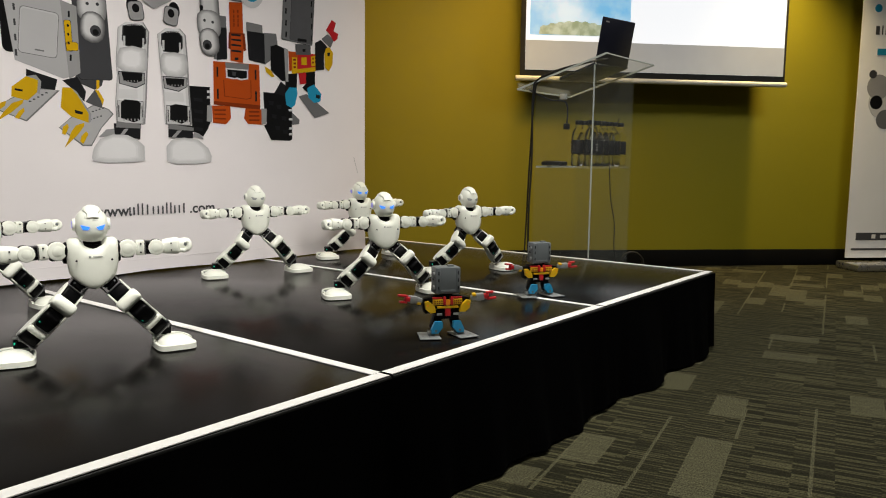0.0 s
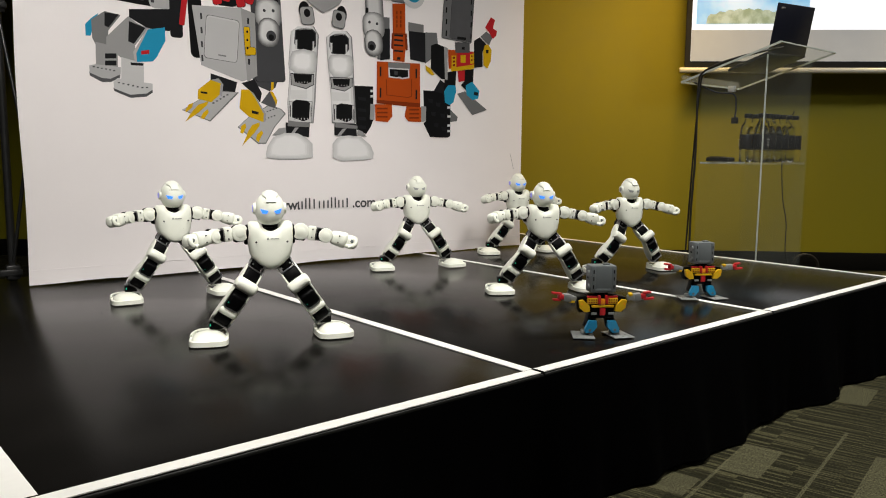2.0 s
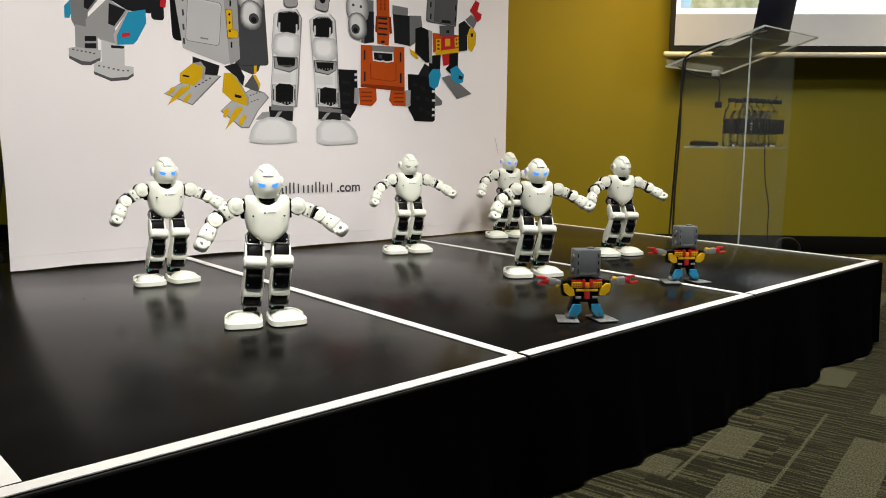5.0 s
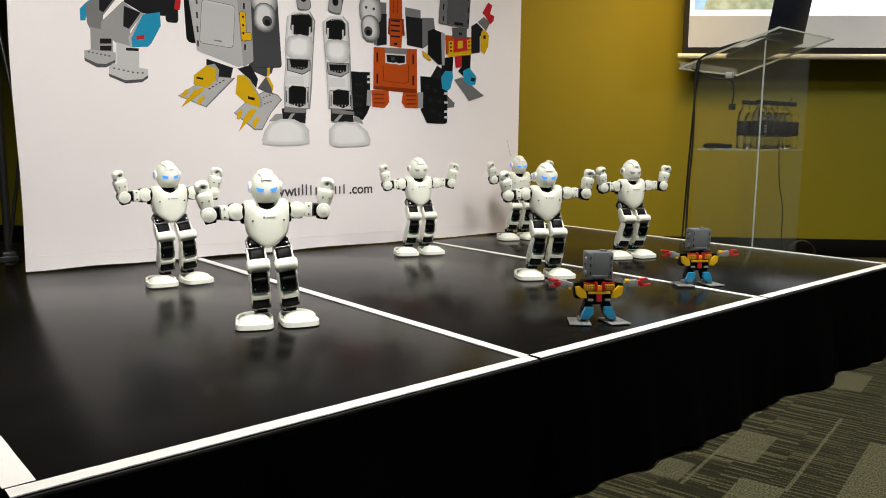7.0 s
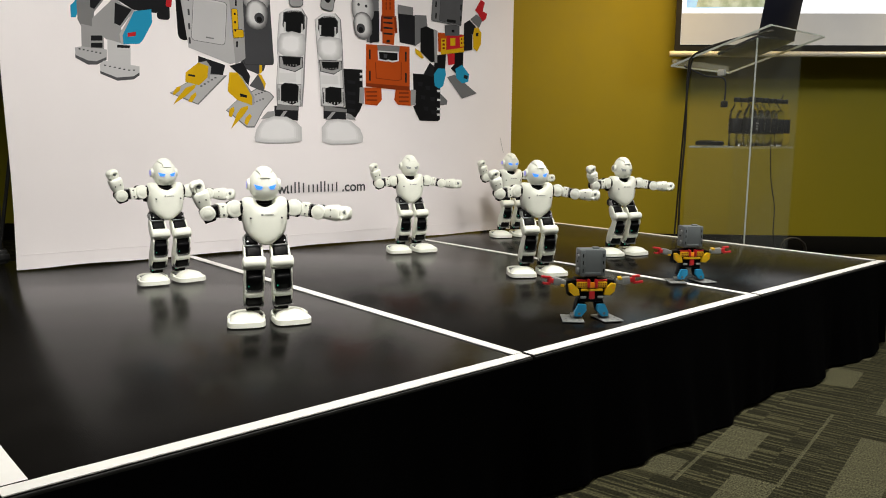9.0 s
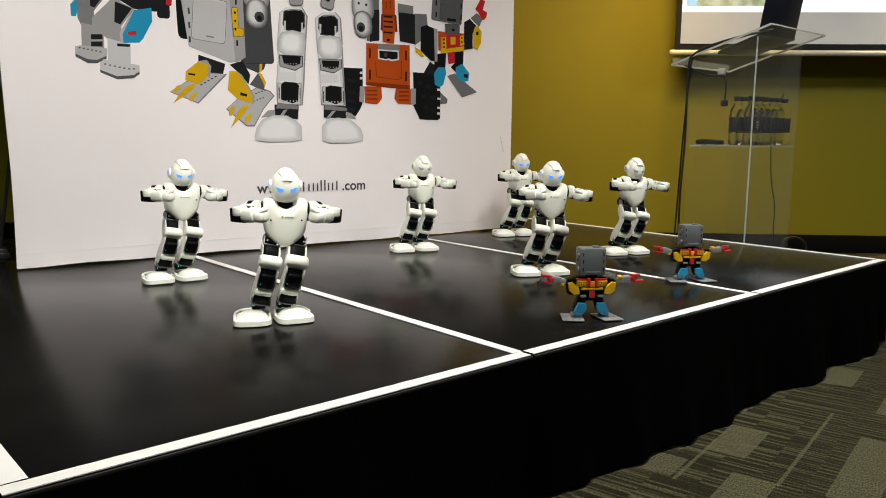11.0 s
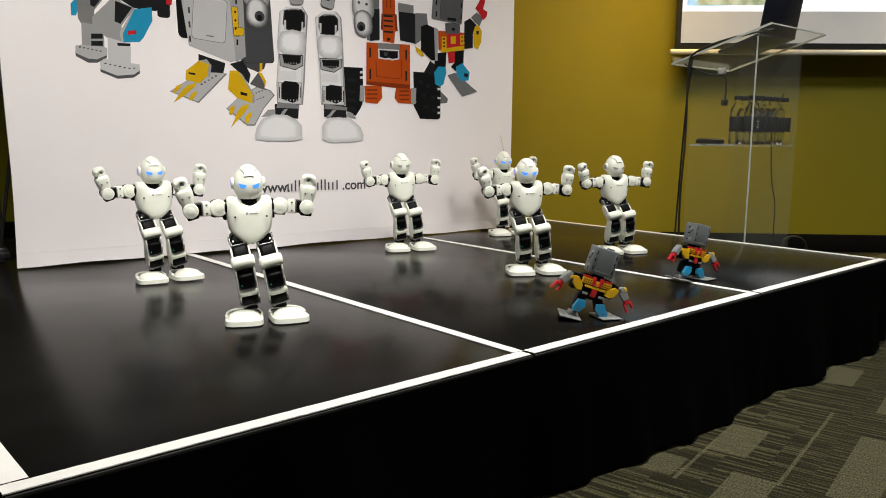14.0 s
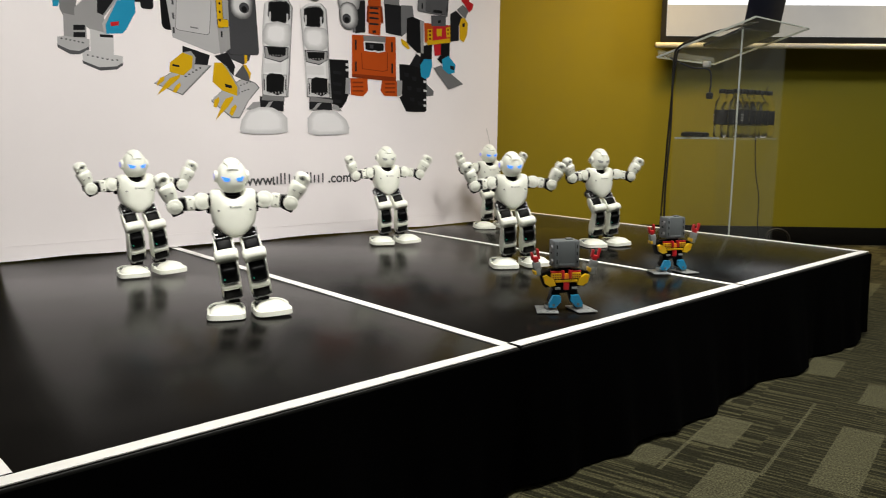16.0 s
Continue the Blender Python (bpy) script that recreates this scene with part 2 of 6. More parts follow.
def prism(bm, outline, y0, y1, bevel=0.0):
    """An outline in x and z drawn out from y0 to y1."""
    t = bmesh.new()
    f = t.faces.new([t.verts.new((x, y0, z)) for x, z in outline])
    r = bmesh.ops.extrude_face_region(t, geom=[f])
    bmesh.ops.translate(t, verts=[v for v in r["geom"] if isinstance(v, bmesh.types.BMVert)], vec=(0, y1 - y0, 0))
    bmesh.ops.recalc_face_normals(t, faces=t.faces[:])
    if bevel:
        bmesh.ops.bevel(t, geom=t.edges[:], offset=bevel, segments=2, profile=0.5, affect="EDGES")
    return _join(bm, t, Matrix.Identity(4))


def sweep(bm, pts, r, segs=8):
    """One round bar along a bent line."""
    pts = [Vector(p) for p in pts]
    rows = []
    for i, p in enumerate(pts):
        q = (pts[min(i + 1, len(pts) - 1)] - pts[max(i - 1, 0)]).to_track_quat("Z", "Y")
        rows.append([bm.verts.new(p + q @ Vector((r * math.cos(2 * math.pi * k / segs), r * math.sin(2 * math.pi * k / segs), 0))) for k in range(segs)])
    for lo, hi in zip(rows, rows[1:]):
        for k in range(segs):
            bm.faces.new((lo[k], lo[(k + 1) % segs], hi[(k + 1) % segs], hi[k]))
    bm.faces.new(rows[0][::-1])
    bm.faces.new(rows[-1])
    return bm


def tube(bm, pts, r, segs=8):
    for a, b in zip(pts, pts[1:]):
        rod(bm, a, b, r, segs=segs)
        ball(bm, b, (r, r, r), segs, 6)
    return bm


def part(name, bm, material, parent=None, label="", m=None, smooth=True):
    me = bpy.data.meshes.new(name)
    bm.normal_update()
    if smooth:
        for f in bm.faces:
            f.smooth = True
        for e in bm.edges:
            if len(e.link_faces) == 2 and e.calc_face_angle(0) > 0.7:
                e.smooth = False
    bm.to_mesh(me)
    bm.free()
    me.materials.append(material)
    ob = new(name, me)
    if parent:
        ob.parent = parent
    if m is not None:
        ob.matrix_basis = m
    return tagged(ob, label)


def B():
    return bmesh.new()


def box_part(name, c, s, material, parent=None, bevel=0.003, label="", m=None):
    return part(name, rbox(B(), c, s, bevel), material, parent, label, m)


def structure(ob, label, category=""):
    return tagged(ob, label, category, kind="structure")


# ---- room ----
bm = B()
rbox(bm, (2, 0, -0.05), (18, 18, 0.1))
floor = structure(part("floor", bm, M_CARPET), "brown grey carpet with stripes and plain blocks", "floor")
structure(part("ceiling", rbox(B(), (2, 0, CEIL + 0.05), (18, 18, 0.1)), M_CEIL), "plain white ceiling over the room", "ceiling")

WM = Matrix((( WALL_D.x, WALL_N.x, 0, WALL_AT.x), (WALL_D.y, WALL_N.y, 0, WALL_AT.y), (0, 0, 1, 0), (0, 0, 0, 1)))
wall = structure(part("wall_screen", rbox(B(), (-1, -0.075, CEIL / 2), (16, 0.15, CEIL)), M_WALL, m=WM), "olive green painted wall behind the stage", "wall")
structure(part("baseboard", rbox(B(), (-1, 0.008, 0.061), (16, 0.016, 0.122), 0.003), M_BASE, m=WM), "black skirting board along the olive wall", "baseboard")
for nm, c, s in (("wall_west", (-5.0, 0, CEIL / 2), (0.15, 18, CEIL)), ("wall_south", (2, -5.5, CEIL / 2), (18, 0.15, CEIL)),
                 ("wall_east", (10.0, 0, CEIL / 2), (0.15, 18, CEIL)), ("wall_north", (2, 8.0, CEIL / 2), (18, 0.15, CEIL))):
    structure(part(nm, rbox(B(), c, s), M_PLAIN), "plain grey wall closing the room", "wall")

# ---- stage ----
stage = tagged(new("stage"), "low black stage of three decks with white taped edges", "stage")
DEPTH = 2.0
for i in range(3):
    box_part("deck", (i + 0.5, DEPTH / 2, H - 0.021), (0.996, DEPTH, 0.04), M_DECK, stage, 0.002)
    box_part("edge_trim", (i + 0.5, -0.0025, H - 0.0050), (0.992, 0.004, 0.006), M_TRIM, stage, 0.001, "worn grey deck edge")
# frame under the decks
box_part("frame", (1.5, DEPTH / 2, 0.145), (2.86, DEPTH - 0.14, 0.29), M_SKIRT, stage, 0.0, "dark frame under the decks")


def tape(a, b, w, name="tape"):
    """A strip of white tape on the stage top, slightly uneven along its edges."""
    a, b = Vector(a), Vector(b)
    d = (b - a).normalized()
    n = Vector((-d.y, d.x, 0))
    t, steps = B(), 60
    top, low = [], []
    for i in range(steps + 1):
        p = a.lerp(b, i / steps)
        e1, e2 = (0.0012 * noise.noise((i * 0.6, a.x * 9 + k * 7, a.y * 5)) for k in (0, 1))
        top.append((p + n * (w / 2 + e1), p - n * (w / 2 + e2)))
    vs = [[t.verts.new((q.x, q.y, z)) for q in pr for z in (H - 0.0005, H + 0.0012)] for pr in top]
    for lo, hi in zip(vs, vs[1:]):
        t.faces.new((lo[1], lo[3], hi[3], hi[1]))
        t.faces.new((lo[0], lo[1], hi[1], hi[0]))
        t.faces.new((lo[3], lo[2], hi[2], hi[3]))
    bmesh.ops.recalc_face_normals(t, faces=t.faces[:])
    return part(name, t, M_TAPE, stage, smooth=False)


tape((0.002, 0.016, 0), (0.992, 0.014, 0), 0.030)
tape((1.003, 0.016, 0), (1.992, 0.014, 0), 0.030)
tape((2.003, 0.016, 0), (2.998, 0.014, 0), 0.030)
tape((0.985, 0.03, 0), (1.0, 1.98, 0), 0.027)
tape((1.985, 0.03, 0), (2.0, 1.98, 0), 0.022)
tape((2.985, 0.035, 0), (2.985, 1.98, 0), 0.026)
tape((0.02, 0.035, 0), (0.012, 1.98, 0), 0.040)


def skirt(name, a, b, out):
    """Black cloth hung from the stage rim, its folds growing towards the hem."""
    a, b, out = Vector(a), Vector(b), Vector(out)
    t, nx, nz = B(), 220, 10
    ln = (b - a).length
    grid = []
    for i in range(nx + 1):
        s = ln * i / nx
        col = []
        fold = 0.5 + 0.55 * math.sin(s * 9.5 + 2.4 * math.sin(s * 2.3)) + 0.28 * math.sin(s * 25 + 1.6 * math.sin(s * 4.1)) + 0.10 * math.sin(s * 61)
        for j in range(nz + 1):
            k = j / nz
            p = a.lerp(b, i / nx) + out * (0.003 + 0.034 * fold * k ** 1.3 + 0.012 * k)
            hem = 0.006 + 0.010 * (0.5 + 0.5 * math.sin(s * 13 + 1.0))
            col.append(t.verts.new((p.x, p.y, (H - 0.0075) * (1 - k) + hem * k)))
        grid.append(col)
    for c0, c1 in zip(grid, grid[1:]):
        for j in range(nz):
            t.faces.new((c0[j], c1[j], c1[j + 1], c0[j + 1]))
    bmesh.ops.recalc_face_normals(t, faces=t.faces[:])
    r = bmesh.ops.extrude_face_region(t, geom=t.faces[:])
    bmesh.ops.translate(t, verts=[v for v in r["geom"] if isinstance(v, bmesh.types.BMVert)], vec=-out * 0.002)
    part(name, t, M_SKIRT, stage, "black cloth skirt hanging in folds")


skirt("skirt", (-0.012, -0.002, 0), (3.012, -0.002, 0), (0, -1, 0))
skirt("skirt", (3.002, -0.01, 0), (3.002, 2.0, 0), (1, 0, 0))
skirt("skirt", (-0.002, -0.01, 0), (-0.002, 2.0, 0), (-1, 0, 0))

# ---- banner with its print ----
BAN0, BAN1 = Vector((0.423, 1.772, H)), Vector((2.576, 1.569, H))
BU = (BAN1 - BAN0).normalized()
BM = Matrix(((BU.x, -BU.y, 0, BAN0.x), (BU.y, BU.x, 0, BAN0.y), (0, 0, 1, H), (0, 0, 0, 1)))
BW, BH = 2.155, 2.25
banner = tagged(new("backdrop_banner"), "large white fabric banner printed with toy robots on a metal frame", "banner")
banner.matrix_basis = BM


def sag(u, z):
    """How far the cloth swells towards the viewer."""
    return -0.012 * (max(0, 0.16 - z) / 0.16) ** 2 * (0.6 + 0.4 * math.sin(u * 9) + 0.3 * math.sin(u * 23))


t = B()
nx, nz = 90, 70
grid = []
for i in range(nx + 1):
    col = []
    for j in range(nz + 1):
        z = BH * (j / nz) ** 1.3
        u = BW * i / nx
        wob = 0.004 * math.sin(z * 7) * (1 if i == 0 else 0)
        col.append(t.verts.new((u + wob, sag(u, z), z + 0.003 + (0.004 * math.sin(u * 7) ** 2 if j == 0 else 0))))
    grid.append(col)
for c0, c1 in zip(grid, grid[1:]):
    for j in range(nz):
        t.faces.new((c0[j], c1[j], c1[j + 1], c0[j + 1]))
r = bmesh.ops.extrude_face_region(t, geom=t.faces[:])
bmesh.ops.translate(t, verts=[v for v in r["geom"] if isinstance(v, bmesh.types.BMVert)], vec=(0, 0.004, 0))
bmesh.ops.recalc_face_normals(t, faces=t.faces[:])
part("cloth", t, M_BANNER, banner, "white printed cloth with a seam near its foot")
# sewn hem
t = B()
for i in range(60):
    u0, u1 = BW * i / 60, BW * (i + 1) / 60
    rod(t, (u0, sag(u0, 0.052) - 0.001, 0.052), (u1, sag(u1, 0.052) - 0.0004, 0.052), 0.0008, segs=6)
part("hem", t, M_BANNER, banner)
for x in (-0.028, 1.0, 2.13):
    t = B()
    rod(t, (x, 0.16, 0.0), (x, 0.16, BH), 0.013)
    part("pole", t, M_POLE, banner, "dark metal frame pole")
    for z in (0.03, 0.93, 1.8):
        t = rbox(B(), (x, 0.16, z), (0.045, 0.045, 0.05), 0.006)
        rbox(t, (x - 0.008, 0.14, z), (0.07, 0.02, 0.022), 0.004)
        part("clamp", t, M_POLE, banner, "black frame clamp")
t = B()
rod(t, (-0.03, 0.16, 0.93), (0.02, 0.09, 0.50), 0.006)
rod(t, (-0.03, 0.16, 0.03), (0.03, 0.05, 0.50), 0.006)
part("brace", t, M_POLE, banner)

layer = [0]


def flat(name, bm, material):
    """A printed patch: laid on the cloth, each a hair above the one before, shaped to it."""
    layer[0] += 1
    lift = 0.0004 + 0.00001 * layer[0]
    for v in bm.verts:
        v.co.y = sag(v.co.x, v.co.z) - lift 
    return part(name, bm, material, banner, smooth=False)


def shape(outline, name, material, cut=0):
    t = B()
    f = t.faces.new([t.verts.new((x, 0, z)) for x, z in outline])
    f.normal_update()
    if f.normal.y > 0:
        f.normal_flip()
    bmesh.ops.triangulate(t, faces=t.faces[:])
    if cut:
        bmesh.ops.subdivide_edges(t, edges=t.edges[:], cuts=cut, use_grid_fill=True)
    return flat(name, t, material)


def pbox(u, z, w, h, material, turn=0, name="print_block", skew=0.0, rnd=0.25):
    """A printed block: rounded rectangle about (u, z)."""
    if min(w, h) > 0.02 and material not in (P_DARK, P_EDGE, P_COAL, M_INK) and material not in TONES:
        pbox(u, z, w + 0.0028, h + 0.0028, P_GREY if material in (P_WHITE, P_PALE, P_SOFT) else P_COAL, turn, name, skew, rnd)
    a, pts = radians(turn), []
    rr = rnd * min(w, h)
    for cx, cz, a0 in ((1, 1, 0), (-1, 1, 90), (-1, -1, 180), (1, -1, 270)):
        for k in range(4):
            q = radians(a0 + 30 * k)
            x = cx * (w / 2 - rr) + rr * math.cos(q)
            y = cz * (h / 2 - rr) + rr * math.sin(q) + skew * x
            pts.append((u + x * math.cos(a) - y * math.sin(a), z + x * math.sin(a) + y * math.cos(a)))
    return shape(pts, name, material)


def pdisc(u, z, rx, rz, material, name="print_disc"):
    return shape([(u + rx * math.cos(k * math.pi / 12), z + rz * math.sin(k * math.pi / 12)) for k in range(24)], name, material)


TONES = [mat("print_tone", (v, v * 0.985, v), 0.8, spec=0.08, vary=0.05, scale=7) for v in (0.09, 0.12, 0.16, 0.21, 0.26, 0.31, 0.36, 0.41, 0.46, 0.50, 0.54, 0.60, 0.65)]
P_WHITE = mat("print_white", (0.50, 0.495, 0.50), 0.8, spec=0.08, vary=0.10, scale=7)
P_PALE = mat("print_pale_grey", (0.27, 0.265, 0.27), 0.8, spec=0.08, vary=0.10, scale=7)
P_GREY = mat("print_grey", (0.125, 0.125, 0.13), 0.8, spec=0.08, vary=0.10, scale=7)
P_SLATE = mat("print_slate", (0.075, 0.075, 0.08), 0.8, spec=0.08, vary=0.15, scale=12)
P_MID = mat("print_mid_grey", (0.045, 0.045, 0.049), 0.8, spec=0.08, vary=0.10, scale=7)
P_SOFT = mat("print_soft_grey", (0.33, 0.325, 0.33), 0.8, spec=0.08, vary=0.10, scale=7)
P_EDGE = mat("print_shade_line", (0.05, 0.05, 0.052), 0.8, spec=0.08, vary=0.2, scale=30)
P_COAL = mat("print_coal", (0.012, 0.012, 0.0135), 0.8, spec=0.05, vary=0.2, scale=30)
P_DARK = mat("print_black", (0.005, 0.005, 0.0055), 0.8, spec=0.08, vary=0.3, scale=20)
P_YEL = mat("print_yellow", (0.50, 0.30, 0.005), 0.8, spec=0.08, vary=0.10, scale=7)
P_ORANGE = mat("print_orange", (0.36, 0.054, 0.006), 0.8, spec=0.08, vary=0.10, scale=7)
P_RUST = mat("print_rust", (0.17, 0.024, 0.004), 0.8, spec=0.08, vary=0.15, scale=12)
P_RED = mat("print_red", (0.38, 0.014, 0.018), 0.8, spec=0.08, vary=0.10, scale=7)
P_BLUE = mat("print_blue", (0.015, 0.22, 0.37), 0.8, spec=0.08, vary=0.10, scale=7)


def patch(material, *corners):
    return shape(corners, "print_block", material)


def patch_round(lo, hi, *corners):
    """A rounded printed form: nested outlines in lighter and lighter tones towards the upper middle."""
    cu = sum(c[0] for c in corners) / len(corners)
    cz = sum(c[1] for c in corners) / len(corners)
    steps = 2 * (hi - lo)
    for k in range(steps + 1):
        g = 1 - 0.075 * k
        patch(TONES[lo * 2 + k], *[(cu + (x - cu) * g - 0.0008 * k, cz + (z - cz) * g + 0.0008 * k) for x, z in corners])


# grey walker: legs, knees and feet
patch(P_COAL, (0.355, 0.937), (0.516, 0.955), (0.491, 0.875), (0.414, 0.878), (0.354, 0.910))
patch(P_BLUE, (0.212, 0.873), (0.232, 0.895), (0.255, 0.913), (0.227, 0.836), (0.212, 0.835))
patch(TONES[2], (0.232, 0.890), (0.275, 0.922), (0.327, 0.914), (0.285, 0.859), (0.279, 0.800), (0.243, 0.807), (0.232, 0.830))
patch(P_COAL, (0.275, 0.918), (0.321, 0.916), (0.286, 0.869), (0.273, 0.874))
patch(TONES[4], (0.242, 0.817), (0.312, 0.806), (0.311, 0.733), (0.240, 0.742))
patch(P_COAL, (0.271, 0.781), (0.308, 0.784), (0.307, 0.767), (0.270, 0.764))
patch(P_COAL, (0.270, 0.757), (0.307, 0.760), (0.306, 0.743), (0.269, 0.741))
patch(P_SLATE, (0.218, 0.718), (0.219, 0.704), (0.257, 0.684), (0.286, 0.686), (0.317, 0.703), (0.318, 0.721))
patch(TONES[6], (0.219, 0.738), (0.240, 0.743), (0.320, 0.738), (0.319, 0.714), (0.285, 0.697), (0.257, 0.698), (0.219, 0.714))
patch(P_MID, (0.230, 0.736), (0.236, 0.737), (0.236, 0.732), (0.230, 0.732))
patch(P_MID, (0.243, 0.734), (0.249, 0.735), (0.249, 0.731), (0.243, 0.730))
patch(P_MID, (0.256, 0.732), (0.262, 0.733), (0.261, 0.729), (0.256, 0.728))
patch(P_MID, (0.269, 0.731), (0.275, 0.731), (0.274, 0.727), (0.269, 0.727))
patch(P_MID, (0.282, 0.729), (0.288, 0.729), (0.288, 0.725), (0.282, 0.725))
patch(P_MID, (0.295, 0.727), (0.301, 0.727), (0.301, 0.723), (0.295, 0.723))
patch(TONES[4], (0.277, 0.837), (0.351, 0.913), (0.380, 0.892), (0.417, 0.878), (0.370, 0.815), (0.373, 0.756), (0.346, 0.751), (0.304, 0.785), (0.276, 0.800))
patch(P_COAL, (0.353, 0.897), (0.408, 0.879), (0.367, 0.821), (0.348, 0.828))
patch(TONES[8], (0.323, 0.773), (0.381, 0.760), (0.398, 0.758), (0.395, 0.685), (0.320, 0.695))
patch(P_COAL, (0.353, 0.757), (0.398, 0.757), (0.394, 0.748), (0.354, 0.747))
patch(P_SLATE, (0.293, 0.667), (0.295, 0.656), (0.349, 0.635), (0.403, 0.642), (0.424, 0.657), (0.424, 0.672))
patch(TONES[8], (0.294, 0.688), (0.308, 0.701), (0.425, 0.688), (0.424, 0.667), (0.404, 0.653), (0.348, 0.646), (0.295, 0.665))
patch(P_MID, (0.308, 0.687), (0.315, 0.687), (0.315, 0.683), (0.308, 0.683))
patch(P_MID, (0.324, 0.684), (0.330, 0.685), (0.330, 0.681), (0.323, 0.680))
patch(P_MID, (0.339, 0.682), (0.346, 0.682), (0.346, 0.678), (0.339, 0.678))
patch(P_MID, (0.355, 0.679), (0.362, 0.680), (0.361, 0.675), (0.354, 0.675))
patch(P_MID, (0.370, 0.677), (0.377, 0.677), (0.377, 0.673), (0.370, 0.672))
patch(P_MID, (0.386, 0.675), (0.393, 0.675), (0.393, 0.671), (0.386, 0.671))
patch(P_MID, (0.402, 0.676), (0.409, 0.676), (0.409, 0.672), (0.402, 0.672))
patch(TONES[6], (0.363, 0.793), (0.415, 0.880), (0.421, 0.875), (0.375, 0.787), (0.375, 0.760), (0.367, 0.760))
patch(P_BLUE, (0.415, 0.874), (0.474, 0.887), (0.475, 0.841), (0.441, 0.779), (0.428, 0.765), (0.375, 0.760), (0.373, 0.789))
patch(P_RED, (0.390, 0.799), (0.418, 0.805), (0.417, 0.791), (0.390, 0.786))
# upper parts of the printed figures
pbox(0.35, 0.985, 0.22, 0.05, P_DARK, -4)
pbox(0.33, 1.06, 0.16, 0.12, P_MID, 6)
pbox(0.46, 1.05, 0.08, 0.20, TONES[6], 2)
pbox(0.515, 0.94, 0.045, 0.17, P_COAL, 0)
pbox(0.545, 0.98, 0.02, 0.16, P_RED, -8)
pbox(0.56, 1.16, 0.10, 0.22, P_COAL, 5)
pbox(0.30, 1.24, 0.34, 0.24, P_GREY, 4)
for k in range(6):
    pbox(0.26 + 0.035 * k, 0.988 - 0.002 * k, 0.012, 0.020, P_MID, -4)
# grey box on yellow bird feet
patch(P_COAL, (0.634, 0.738), (0.735, 0.711), (0.725, 0.672), (0.678, 0.666), (0.671, 0.703), (0.633, 0.712))
patch(TONES[2], (0.525, 0.600), (0.628, 0.561), (0.741, 0.673), (0.678, 0.676), (0.585, 0.639))
patch(TONES[6], (0.528, 0.602), (0.626, 0.566), (0.733, 0.673), (0.680, 0.673), (0.586, 0.637))
patch(P_MID, (0.638, 0.632), (0.646, 0.632), (0.646, 0.628), (0.638, 0.627))
patch(P_MID, (0.651, 0.640), (0.659, 0.640), (0.659, 0.636), (0.651, 0.635))
patch(P_MID, (0.665, 0.648), (0.673, 0.648), (0.672, 0.644), (0.665, 0.644))
patch(P_MID, (0.678, 0.656), (0.686, 0.657), (0.686, 0.652), (0.678, 0.652))
patch(P_MID, (0.692, 0.664), (0.700, 0.665), (0.700, 0.660), (0.692, 0.660))
patch(TONES[4], (0.633, 0.714), (0.664, 0.721), (0.681, 0.700), (0.674, 0.655), (0.666, 0.660), (0.671, 0.703))
patch(P_YEL, (0.583, 0.643), (0.586, 0.676), (0.633, 0.714), (0.671, 0.703), (0.666, 0.662), (0.634, 0.632))
patch(P_COAL, (0.595, 0.671), (0.620, 0.668), (0.620, 0.661), (0.595, 0.664))
patch(P_YEL, (0.550, 0.621), (0.566, 0.627), (0.563, 0.611), (0.538, 0.591), (0.537, 0.601))
patch(P_YEL, (0.584, 0.621), (0.623, 0.636), (0.618, 0.622), (0.583, 0.591), (0.535, 0.558), (0.557, 0.590))
patch(P_YEL, (0.602, 0.593), (0.620, 0.607), (0.623, 0.596), (0.604, 0.569), (0.591, 0.573))
patch(P_MID, (0.799, 0.840), (0.900, 0.933), (0.912, 0.934), (0.903, 0.743), (0.888, 0.699), (0.863, 0.684), (0.796, 0.708))
patch(P_COAL, (0.751, 0.709), (0.803, 0.726), (0.832, 0.675), (0.824, 0.639), (0.795, 0.673))
patch(P_YEL, (0.875, 0.840), (0.886, 0.844), (0.880, 0.692), (0.869, 0.684))
patch(TONES[2], (0.732, 0.544), (0.777, 0.584), (0.862, 0.634), (0.912, 0.618), (0.929, 0.600), (0.883, 0.548), (0.844, 0.481), (0.812, 0.481))
patch(TONES[6], (0.735, 0.546), (0.777, 0.581), (0.862, 0.630), (0.909, 0.615), (0.923, 0.600), (0.880, 0.550), (0.843, 0.487), (0.814, 0.486))
patch(P_MID, (0.850, 0.608), (0.856, 0.608), (0.856, 0.604), (0.850, 0.604))
patch(P_MID, (0.841, 0.579), (0.847, 0.579), (0.847, 0.575), (0.841, 0.575))
patch(P_MID, (0.862, 0.613), (0.868, 0.613), (0.868, 0.609), (0.862, 0.609))
patch(P_MID, (0.854, 0.584), (0.860, 0.584), (0.860, 0.580), (0.854, 0.580))
patch(P_MID, (0.875, 0.618), (0.881, 0.618), (0.881, 0.614), (0.874, 0.613))
patch(P_MID, (0.866, 0.589), (0.872, 0.589), (0.872, 0.585), (0.866, 0.584))
patch(P_MID, (0.887, 0.622), (0.893, 0.623), (0.893, 0.618), (0.887, 0.618))
patch(P_MID, (0.879, 0.593), (0.885, 0.594), (0.885, 0.589), (0.878, 0.589))
patch(P_SLATE, (0.828, 0.639), (0.863, 0.684), (0.893, 0.649), (0.885, 0.620), (0.862, 0.626))
patch(P_YEL, (0.863, 0.685), (0.877, 0.683), (0.895, 0.651), (0.889, 0.628), (0.884, 0.647))
patch(TONES[4], (0.780, 0.686), (0.799, 0.673), (0.847, 0.597), (0.845, 0.569), (0.836, 0.565), (0.836, 0.597), (0.802, 0.659))
